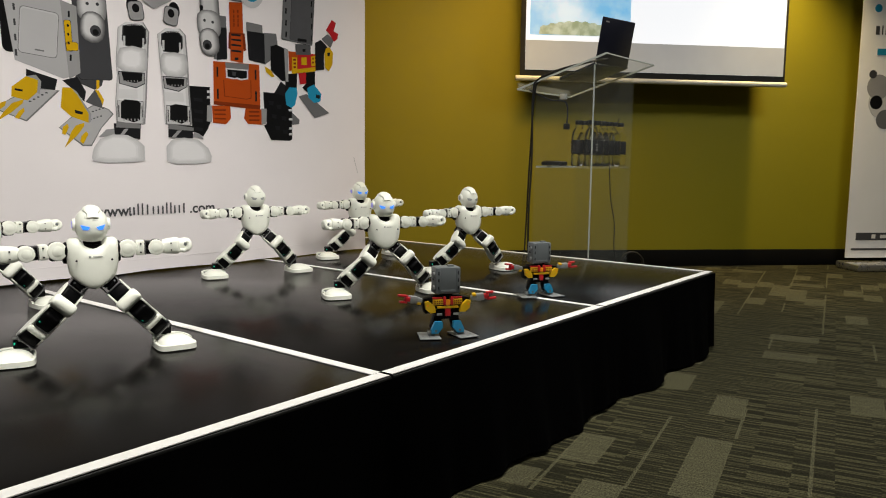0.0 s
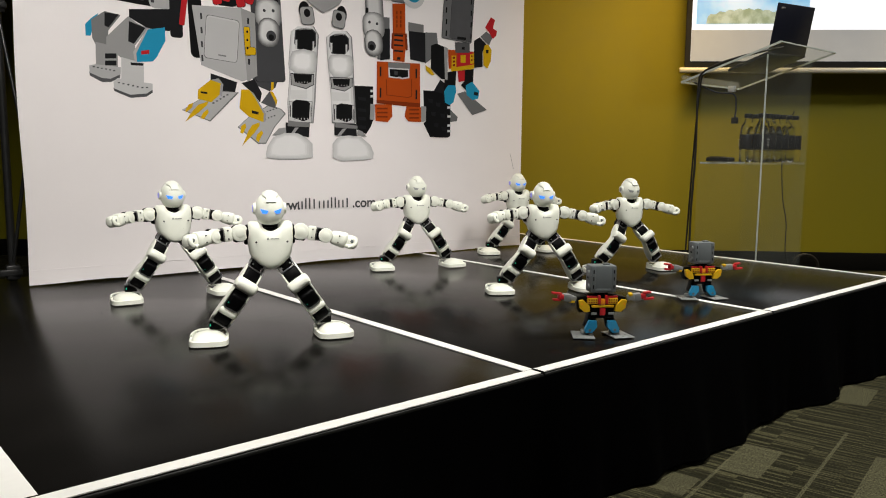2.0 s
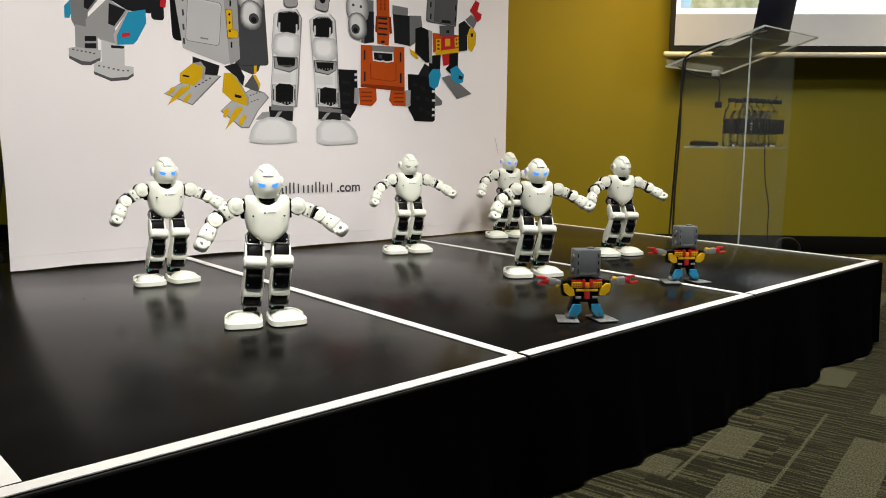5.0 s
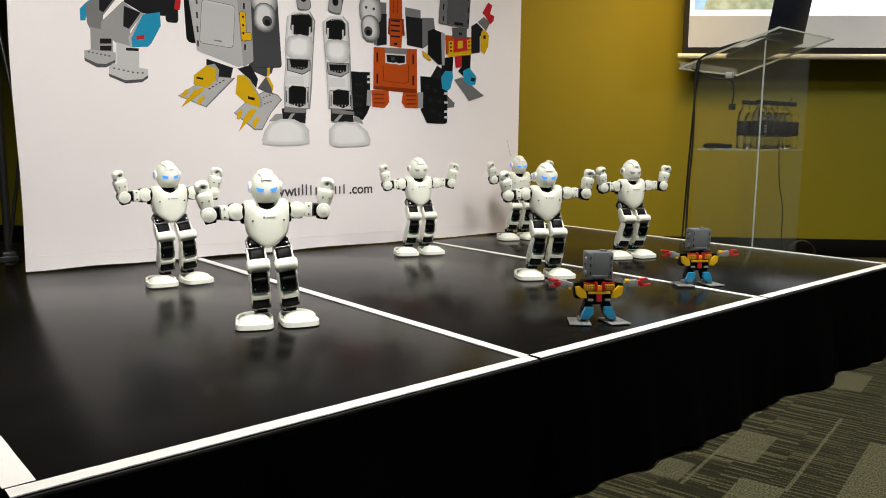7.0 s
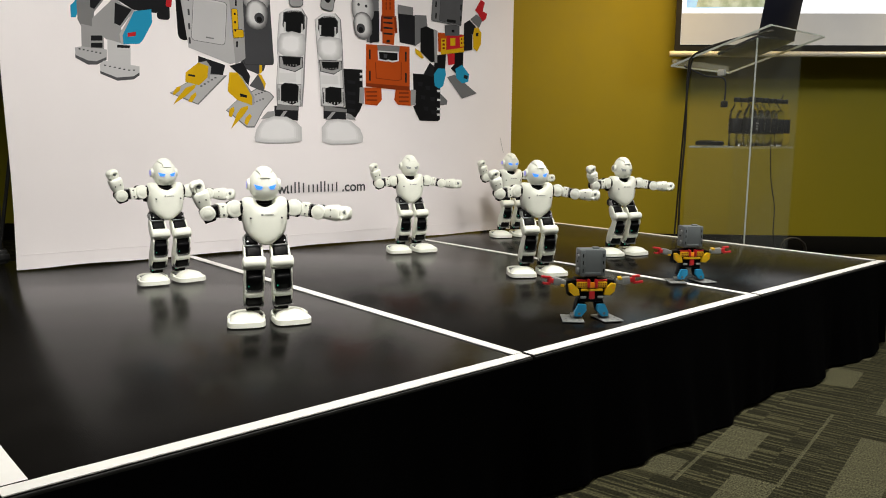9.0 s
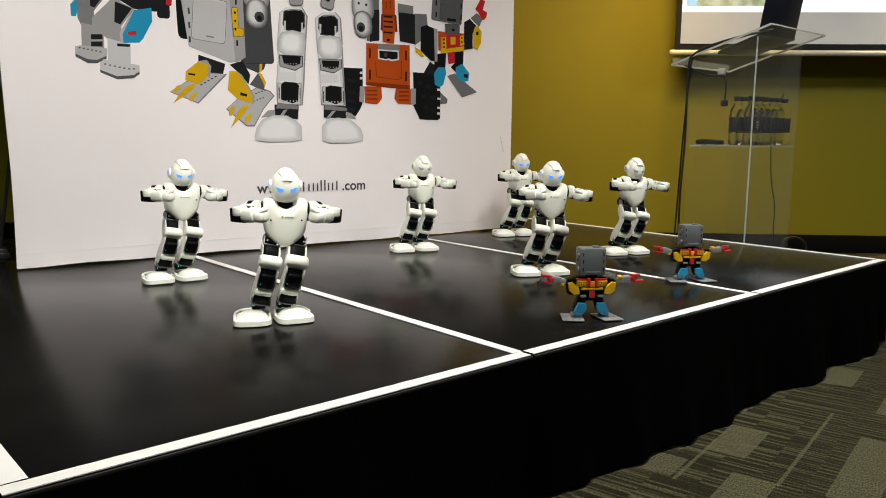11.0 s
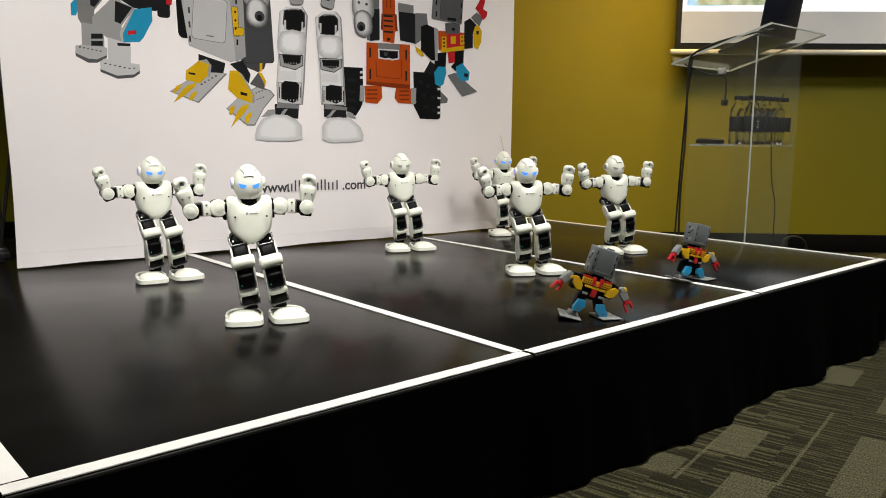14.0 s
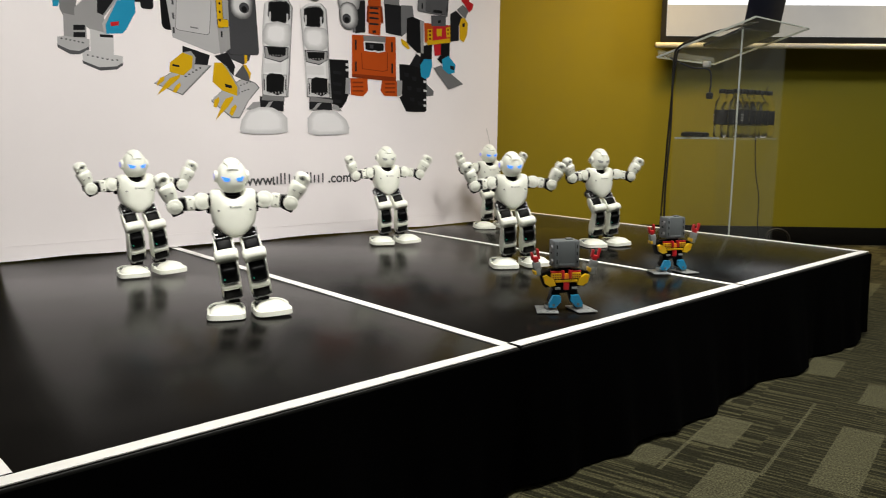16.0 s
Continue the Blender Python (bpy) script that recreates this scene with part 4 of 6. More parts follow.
patch(TONES[4], (1.172, 0.725), (1.176, 0.725), (1.176, 0.721), (1.172, 0.721))
patch(TONES[4], (1.185, 0.726), (1.189, 0.726), (1.189, 0.722), (1.185, 0.721))
patch(TONES[4], (1.198, 0.727), (1.202, 0.727), (1.202, 0.722), (1.198, 0.722))
patch(TONES[10], (1.131, 0.694), (1.207, 0.695), (1.211, 0.662), (1.132, 0.659))
patch(TONES[2], (1.135, 0.645), (1.238, 0.647), (1.236, 0.567), (1.130, 0.570))
patch(TONES[8], (1.138, 0.642), (1.234, 0.644), (1.232, 0.572), (1.135, 0.574))
patch(P_DARK, (1.150, 0.642), (1.172, 0.651), (1.224, 0.647), (1.225, 0.588), (1.197, 0.575), (1.149, 0.589))
patch(TONES[4], (1.160, 0.588), (1.165, 0.588), (1.165, 0.581), (1.160, 0.580))
patch(TONES[4], (1.174, 0.588), (1.180, 0.589), (1.180, 0.581), (1.174, 0.581))
patch(TONES[4], (1.189, 0.589), (1.194, 0.589), (1.194, 0.581), (1.189, 0.581))
patch(TONES[4], (1.204, 0.589), (1.209, 0.590), (1.209, 0.582), (1.204, 0.582))
patch(TONES[4], (1.219, 0.590), (1.224, 0.590), (1.224, 0.582), (1.219, 0.582))
patch(P_COAL, (1.140, 0.627), (1.144, 0.627), (1.143, 0.581), (1.139, 0.581))
patch(P_COAL, (1.229, 0.630), (1.233, 0.630), (1.232, 0.584), (1.229, 0.584))
patch(P_COAL, (1.141, 0.570), (1.243, 0.569), (1.245, 0.519), (1.140, 0.521))
patch(TONES[2], (1.145, 0.572), (1.248, 0.562), (1.248, 0.549), (1.143, 0.553))
patch(TONES[4], (1.179, 0.548), (1.197, 0.550), (1.166, 0.517), (1.149, 0.517))
patch(TONES[4], (1.242, 0.527), (1.251, 0.546), (1.272, 0.539), (1.293, 0.516))
patch_round(4, 6, (1.131, 0.486), (1.153, 0.511), (1.205, 0.522), (1.267, 0.515), (1.312, 0.481), (1.326, 0.449), (1.323, 0.426), (1.267, 0.419), (1.169, 0.416), (1.132, 0.429))
# arms and body of the tall white robot


def pround(u, z, w, h, turn=0, rnd=0.35, lo=0, hi=5, side=0.12):
    lo, hi = lo * 2, hi * 2
    for k in range(lo, hi + 1):
        f = (k - lo) / max(1, hi - lo)
        pbox(u - side * w * f * 0.5, z + 0.06 * h * f, w * (1 - 0.50 * f), h * (1 - 0.34 * f), TONES[k], turn, rnd=min(0.48, rnd + 0.12 * f))


for sgn in (-1, 1):
    c = 1.095
    u = lambda k: c + sgn * k
    pround(u(0.235), 1.06, 0.085, 0.19, sgn * 4, 0.4)
    pbox(u(0.20), 1.00, 0.014, 0.09, P_DARK, 0)
    pround(u(0.232), 0.975, 0.105, 0.11, sgn * 3, 0.35, 1)
    pround(u(0.232), 0.905, 0.088, 0.11, sgn * 6, 0.45)
    pdisc(u(0.222), 0.893, 0.020, 0.020, P_MID)
    pdisc(u(0.222), 0.888, 0.011, 0.011, P_DARK)
    pdisc(u(0.248), 0.985, 0.006, 0.006, P_MID)
    pdisc(u(0.212), 0.988, 0.006, 0.006, P_MID)
    pdisc(u(0.082), 1.005, 0.024, 0.034, P_DARK)
    pbox(u(0.070), 0.985, 0.055, 0.065, P_PALE, sgn * -8)
    pdisc(u(0.070), 0.995, 0.014, 0.016, P_DARK)
shape([(0.985, 1.10), (0.965, 1.30), (1.225, 1.30), (1.205, 1.10), (1.165, 1.04), (1.095, 1.002), (1.025, 1.04)], "print_block", P_PALE)
for u in (1.055, 1.14):
    pdisc(u, 1.085, 0.007, 0.008, P_MID)
# line of writing near the foot: the plain words lettered, the name between them as bars


def lettering(text, u, z, size, parent, material, y):
    cu = bpy.data.curves.new("lettering", "FONT")
    cu.body, cu.size, cu.extrude, cu.offset = text, size, 0.0001, 0.0011
    tmp = bpy.data.objects.new("tmp", cu)
    scene.collection.objects.link(tmp)
    me = bpy.data.meshes.new_from_object(tmp.evaluated_get(bpy.context.evaluated_depsgraph_get()))
    bpy.data.objects.remove(tmp)
    me.materials.append(material)
    ob = new("lettering", me)
    ob.parent = parent
    ob.matrix_basis = pose(u, y, z, 90, 0, 0)
    return ob


lettering("www.", 0.848, 0.222, 0.058, banner, M_INK, -0.0016)
lettering(".com", 1.222, 0.222, 0.058, banner, M_INK, -0.0016)
pos = 0.972
for hgt, wid in ((0.031, 0.023), (0.044, 0.024), (0.039, 0.014), (0.031, 0.014), (0.032, 0.026), (0.044, 0.024), (0.032, 0.026), (0.039, 0.014)):
    for k in ((-1, 1) if wid > 0.02 else (0,)):
        pbox(pos + wid / 2 + k * (wid / 2 - 0.0035), 0.223 + hgt / 2, 0.0065, hgt, M_INK, 0, "writing_bar", rnd=0.2)
    pos += wid + 0.0095

# pen-thin scuff near the banner's edge
patch(TONES[7], (2.080, 0.451), (2.083, 0.451), (2.106, 0.376), (2.103, 0.376))

# crumbs and scuffs on the decks
t = B()
for k in range(16):
    x, y = random.uniform(0.1, 1.6), random.uniform(0.08, 1.3)
    rbox(t, (0, 0, 0), (random.uniform(0.0015, 0.0045), random.uniform(0.001, 0.002), 0.0008), 0, m=pose(x, y, H, 0, 0, random.uniform(0, 180)))
tagged(part("crumbs", t, M_TRIM), "grey crumbs scattered on the black decks", "crumbs", kind="stuff")

# ---- projection screen ----
screen = tagged(new("projection_screen"), "lit projection screen hanging before the olive wall", "screen")
screen.matrix_basis = WM
OFF, S0, S1 = 0.25, -2.24, -0.28
SB = 1.335


def projected():
    m = bpy.data.materials.new("projected_picture")
    m.use_nodes = True
    N, L = m.node_tree.nodes, m.node_tree.links
    b = N["Principled BSDF"]
    b.inputs["Base Color"].default_value = (0.30, 0.30, 0.30, 1)
    b.inputs["Roughness"].default_value = 0.8
    return m, N, L, b


def lit(name, colour, strength, vary=0.0, scale=6.0, second=None):
    m, N, L, b = projected()
    m.name = name
    b.inputs["Emission Strength"].default_value = strength
    tc, n = N.new("ShaderNodeTexCoord"), N.new("ShaderNodeTexNoise")
    n.inputs["Scale"].default_value, n.inputs["Detail"].default_value = scale, 5
    L.new(tc.outputs["Object"], n.inputs["Vector"])
    r = N.new("ShaderNodeValToRGB")
    r.color_ramp.elements[0].color, r.color_ramp.elements[1].color = (*colour, 1), (*(second or colour), 1)
    r.color_ramp.elements[0].position, r.color_ramp.elements[1].position = 0.4, 0.62
    L.new(n.outputs["Fac"], r.inputs[0])
    L.new(r.outputs[0], b.inputs["Emission Color"])
    return m


def panel(name, s0, s1, z0, z1, off, material, label="", th=0.003):
    return part(name, rbox(B(), ((s0 + s1) / 2, off, (z0 + z1) / 2), (s1 - s0, th, z1 - z0)), material, screen, label)


panel("border", S0 + 0.03, S1 - 0.015, SB, 2.62, OFF, M_BLACKEDGE, "black border of the screen", 0.006)
panel("picture", S0 + 0.064, S1 - 0.035, SB + 0.045, 2.55, OFF + 0.006, lit("projected_white", (0.97, 0.98, 1.0), 1.15), "bright projected page")
panel("picture_strip", S0 + 0.064, S1 - 0.035, SB + 0.045, SB + 0.24, OFF + 0.010, lit("projected_grey", (0.56, 0.54, 0.50), 0.58, second=(0.52, 0.50, 0.47)), "grey strip along the foot of the picture")
panel("photo", S0 + 0.09, -1.45, SB + 0.275, 2.4, OFF + 0.010, lit("projected_sky", (0.12, 0.52, 0.86), 1.0, scale=3.0, second=(0.75, 0.90, 0.98)), "projected photograph of a blue sky")
t = B()
prism(t, [(-2.09, SB + 0.278)] + [(-2.08 + 0.018 * k, SB + 0.30 + 0.07 * math.sin(math.pi * (k + 2) / 32) ** 0.6 + 0.006 * math.sin(k * 1.9)) for k in range(29)] + [(-1.56, SB + 0.278)], OFF + 0.011, OFF + 0.014)
part("photo_wood", t, lit("projected_green", (0.20, 0.30, 0.16), 0.9, scale=16, second=(0.52, 0.60, 0.46)), screen)
t = B()
rod(t, (S0, OFF, SB - 0.012), (S1, OFF, SB - 0.012), 0.018, bevel=0.004)
part("weight_bar", t, M_BAR, screen, "white bar along the screen's lower edge")
t = rbox(B(), ((S0 + S1) / 2, OFF - 0.01, 2.68), (S1 - S0 + 0.12, 0.12, 0.12), 0.01)
part("housing", t, M_BAR, screen)

# ---- lectern ----
lectern = tagged(new("lectern"), "clear acrylic lectern with sloping top and shelf", "lectern")
C1 = Vector((3.19, 0.668, 0))
away, right = Vector((0.896, 0.445, 0)), Vector((0.445, -0.896, 0))
wdir = (right * 0.245 + away * 0.50).normalized()
sdir = (-right * 0.898 + away * 0.44).normalized()
LM = Matrix(((wdir.x, sdir.x, 0, C1.x), (wdir.y, sdir.y, 0, C1.y), (0, 0, 1, 0), (0, 0, 0, 1)))
lectern.matrix_basis = LM
LW, LD, LF, LS = 0.45, 0.315, 1.235, 1.14


def side_panel(x):
    t = B()
    vs = []
    for xx in (x - 0.005, x + 0.005):
        vs.append([t.verts.new((xx, y, z)) for y, z in ((0, 0.02), (LD, 0.02), (LD, LS), (0, LF))])
    t.faces.new(vs[0][::-1])
    t.faces.new(vs[1])
    for k in range(4):
        t.faces.new((vs[0][k], vs[0][(k + 1) % 4], vs[1][(k + 1) % 4], vs[1][k]))
    bmesh.ops.recalc_face_normals(t, faces=t.faces[:])
    p = part("side_panel", t, M_PANEL, lectern, smooth=False)
    for y, z in ((0.0, LF),) if x == 0 else ():
        box_part("polished_edge", (x, y, (0.02 + z) / 2), (0.010, 0.003, z - 0.03), M_EDGE, p, 0.0)
    return p


side_panel(0.0)
side_panel(LW)
box_part("front_panel", (LW / 2, 0.006, 0.63), (LW - 0.012, 0.008, 1.22), M_PANEL, lectern, 0.0)
box_part("shelf", (LW / 2, LD / 2, 0.745), (LW - 0.012, LD - 0.01, 0.010), M_SHEET, lectern, 0.0)
box_part("shelf_edge", (LW / 2, LD - 0.003, 0.745), (LW - 0.02, 0.003, 0.009), M_EDGE, lectern, 0.0)
box_part("base_plate", (LW / 2, LD / 2, 0.010), (LW + 0.05, LD + 0.06, 0.018), M_ACRYL, lectern, 0.003)
slope = math.atan2(LS - LF, LD)
TOPM = Matrix.Translation((LW / 2, LD / 2, (LF + LS) / 2 + 0.012)) @ Matrix.Rotation(slope, 4, "X")
top = part("top_plate", rbox(B(), (0, 0, 0), (0.55, 0.50, 0.006), 0.001), M_SHEET, lectern, m=TOPM)
for c, s in (((0, -0.251, 0), (0.55, 0.003, 0.006)), ((0, 0.251, 0), (0.55, 0.003, 0.009)), ((-0.276, 0, 0), (0.003, 0.50, 0.009)), ((0.276, 0, 0), (0.003, 0.50, 0.009))):
    box_part("polished_edge", c, s, M_EDGE, top, 0.0)
box_part("lip", (0, 0.243, 0.018), (0.53, 0.008, 0.03), M_SHEET, top, 0.001)

# laptop with its lid up, back towards the room
laptop = tagged(new("laptop"), "open black laptop seen from behind on the lectern", "laptop")
laptop.matrix_basis = LM @ TOPM @ pose(0.03, -0.125, 0.008, 0, 0, -6)
box_part("keyboard_base", (0, 0.10, 0.008), (0.31, 0.22, 0.015), M_LAPTOP, laptop, 0.004)
lid = part("lid", rbox(B(), (0, 0, 0.11), (0.30, 0.008, 0.22), 0.004), M_LAPTOP, laptop, m=pose(0, -0.008, 0.010, 27, 0, 0))
box_part("emblem_bar", (-0.11, -0.0045, 0.20), (0.03, 0.001, 0.006), M_LABELTXT, lid, 0.0)

# water bottles in two rows


def bottle():
    ob = tagged(new("water_bottle"), "clear plastic water bottle with black cap and black label", "bottle", "bottles on the lectern shelf")
    prof = ((0.0, 0.026), (0.006, 0.031), (0.05, 0.032), (0.055, 0.0305), (0.06, 0.032), (0.135, 0.032), (0.165, 0.028), (0.188, 0.014), (0.200, 0.0125), (0.206, 0.0125))
    t = B()
    loft(t, [(z, 0, r, r) for z, r in prof], 18, 2.0)
    part("body", t, M_WATER, ob)
    t = B()
    loft(t, [(z, 0, r, r) for z, r in ((0.062, 0.0325), (0.064, 0.0331), (0.126, 0.0331), (0.128, 0.0325))], 18, 2.0)
    lab = part("label", t, M_LABEL, ob)
    for z, w in ((0.105, 0.026), (0.092, 0.018), (0.080, 0.022)):
        box_part("writing_bar", (0, -0.0336, z), (w, 0.0008, 0.006), M_LABELTXT, lab, 0.0)
    t = B()
    rod(t, (0, 0, 0.204), (0, 0, 0.224), 0.0165, bevel=0.002)
    part("cap", t, M_CAP, ob)
    return ob


spots = [(0.075 + 0.066 * i, 0.045 + 0.070 * j) for j in range(2) for i in range(6)]
first = bottle()
for k, (x, y) in enumerate(spots):
    mm = LM @ pose(x, y, 0.751, 0, 0, 37 * k)
    if k == 0:
        first.matrix_basis = mm
    else:
        copy_thing(first, mm)

t = rbox(B(), (0, 0, 0.011), (0.15, 0.045, 0.022), 0.008)
rbox(t, (0.02, 0, 0.023), (0.08, 0.03, 0.004), 0.001)
rem = part("remote_control", t, M_CAP, m=LM @ pose(0.12, 0.27, 0.751, 0, 0, 75))
tagged(rem, "dark remote control lying on the clear shelf", "remote")


def cable(name, pts, r, label):
    """A cable along smooth bends through the given places."""
    t, out = B(), []
    P = [Vector(p) for p in pts]
    P = [P[0]] + P + [P[-1]]
    for i in range(1, len(P) - 2):
        for k in range(6):
            s = k / 6
            a, b, c, d = P[i - 1], P[i], P[i + 1], P[i + 2]
            out.append(0.5 * ((2 * b) + (c - a) * s + (2 * a - 5 * b + 4 * c - d) * s * s + (3 * b - a - 3 * c + d) * s ** 3))
    out.append(P[-1])
    return tagged(part(name, tube(t, out, r), M_CABLE), label, "cable")


LP = lambda x, y, z: LM @ Vector((x, y, z))
cable("power_cable", [LP(0.10, -0.02, 1.268), LP(0.0, 0.14, 1.228), LP(-0.05, 0.27, 1.175), LP(-0.05, 0.305, 1.10), LP(-0.0455, 0.305, 0.8), LP(-0.055, 0.31, 0.5), LP(-0.05, 0.31, 0.2), LP(-0.055, 0.315, 0.01)], 0.005, "black cable hanging down beside the lectern")
cable("video_cable", [LP(0.08, 0.0, 1.265), LP(0.02, 0.18, 1.22), LP(-0.035, 0.275, 1.17), LP(-0.035, 0.305, 1.09), LP(-0.022, 0.33, 0.8), LP(-0.033, 0.335, 0.5), LP(-0.050, 0.335, 0.2), LP(-0.045, 0.34, 0.01)], 0.0042, "thin black cable hanging down beside the lectern")
cable("short_cable", [LP(0.02, 0.37, 1.13), LP(0.10, 0.30, 1.085), LP(0.16, 0.24, 1.075), LP(0.17, 0.23, 1.02), LP(0.165, 0.23, 0.96)], 0.004, "short cable end dangling inside the lectern")
con = part("cable_connector", rbox(B(), (0, 0, 0), (0.02, 0.03, 0.03), 0.004), M_CAP, m=Matrix.Translation(LP(0.165, 0.23, 0.95)))
tagged(con, "black connector at the end of a dangling cable", "connector")
box = part("junction_box", rbox(B(), (0, 0, 0), (0.022, 0.035, 0.03), 0.004), M_SOCKET, m=LM @ pose(0.16, 0.25, 1.10))
tagged(box, "small white box on the cable under the lectern top", "adapter")
cable("lead", [LP(0.40, 0.05, 1.0), LP(0.41, 0.10, 0.85), LP(0.39, 0.08, 0.6), LP(0.43, 0.07, 0.45), LP(0.42, 0.06, 0.3), LP(0.50, 0.06, 0.16), LP(0.58, 0.05, 0.02)], 0.0025, "thin dark lead running down inside the lectern")
# power adapter with coiled lead behind the stage
plug = tagged(new("power_adapter"), "black power adapter with coiled lead and white plug", "adapter")
plug.matrix_basis = Matrix.Translation((4.66, 1.10, 0.003))
t = B()
tube(t, [(0.085 * math.cos(a * 0.5) * (0.35 + 0.65 * abs(math.cos(a * 0.25))), -0.085 * math.cos(a * 0.5) * 0.6, 0.085 + 0.080 * math.sin(a * 0.5)) for a in range(27)], 0.008)
part("lead", t, M_CABLE, plug)
part("block", rbox(B(), (0.02, -0.01, 0.02), (0.09, 0.06, 0.04), 0.008), M_CAP, plug)
part("white_plug", rbox(B(), (-0.04, 0.04, 0.045), (0.05, 0.04, 0.075), 0.010), M_SOCKET, plug, "white plug")
# ---- roll-up banner by the wall ----
stand = tagged(new("rollup_banner"), "white roll-up banner stand with a printed robot", "banner")
SP = Vector((6.135, 0.075, 0))
stand.matrix_basis = Matrix(((WALL_D.x, WALL_N.x, 0, SP.x), (WALL_D.y, WALL_N.y, 0, SP.y), (0, 0, 1, 0), (0, 0, 0, 1)))
M_ROLL = mat("white_rollup_vinyl", (0.80, 0.80, 0.80), 0.5, vary=0.04, scale=5)
part("base", rbox(B(), (0.43, 0.06, 0.028), (0.90, 0.26, 0.052), 0.012), M_ALU, stand, "silver base")
part("sheet", rbox(B(), (0.43, 0.0, 1.09), (0.85, 0.004, 2.02), 0.0), M_ROLL, stand)
rod_t = B()
rod(rod_t, (0.43, -0.02, 0.08), (0.43, -0.02, 2.1), 0.012)
part("pole", rod_t, M_ALU, stand)
for c, s, m_ in (((0.43, 0.004, 0.24), (0.70, 0.003, 0.055), M_INK), ((0.22, 0.007, 0.24), (0.03, 0.003, 0.03), M_SOCKET), ((0.40, 0.007, 0.24), (0.25, 0.003, 0.025), M_SOCKET),
                 ((0.43, 0.004, 0.145), (0.76, 0.003, 0.014), M_INK), ((0.20, 0.004, 1.58), (0.12, 0.003, 0.045), P_BLUE)):
    box_part("print_block", c, s, m_, stand, 0.0)
for k, (w, h) in enumerate(((0.028, 0.06), (0.008, 0.065), (0.028, 0.05), (0.028, 0.06), (0.028, 0.045))):
    box_part("writing_bar", (0.13 + 0.038 * k, 0.004, 1.70 + h / 2), (w, 0.003, h), M_INK, stand, 0.0)
for x, z, r, m_ in ((0.125, 1.885, 0.028, P_BLUE), (0.12, 1.42, 0.03, P_MID), (0.17, 1.33, 0.09, P_PALE), (0.22, 1.22, 0.12, P_WHITE), (0.16, 1.22, 0.05, P_DARK), (0.24, 1.10, 0.07, P_GREY)):
    t = B()
    rod(t, (x, 0.002, z), (x, 0.0045 + 0.02 * (0.15 - r) * 0.1, z), r, segs=24)
    part("print_disc", t, m_, stand)

# ---- dancing robots ----
M_EMBLEM = mat("grey_chest_print", (0.33, 0.34, 0.32), 0.5)
HIP, THIGH, SHIN, ANKLE = 0.215, 0.082, 0.106, 0.035
SHO_X, SHO_Z, UPPER = 0.074, 0.074, 0.062       # shoulder from the hips, upper arm


def mirrored(bm, side):
    if side < 0:
        bmesh.ops.scale(bm, vec=(-1, 1, 1), verts=bm.verts[:])
        bmesh.ops.reverse_faces(bm, faces=bm.faces[:])
    return bm


def screws(parent, spots, r=0.0024, axis=(0, -0.002, 0)):
    for p in spots:
        t = B()
        rod(t, p, Vector(p) + Vector(axis), r, segs=10)
        part("screw", t, M_SCREW, parent)


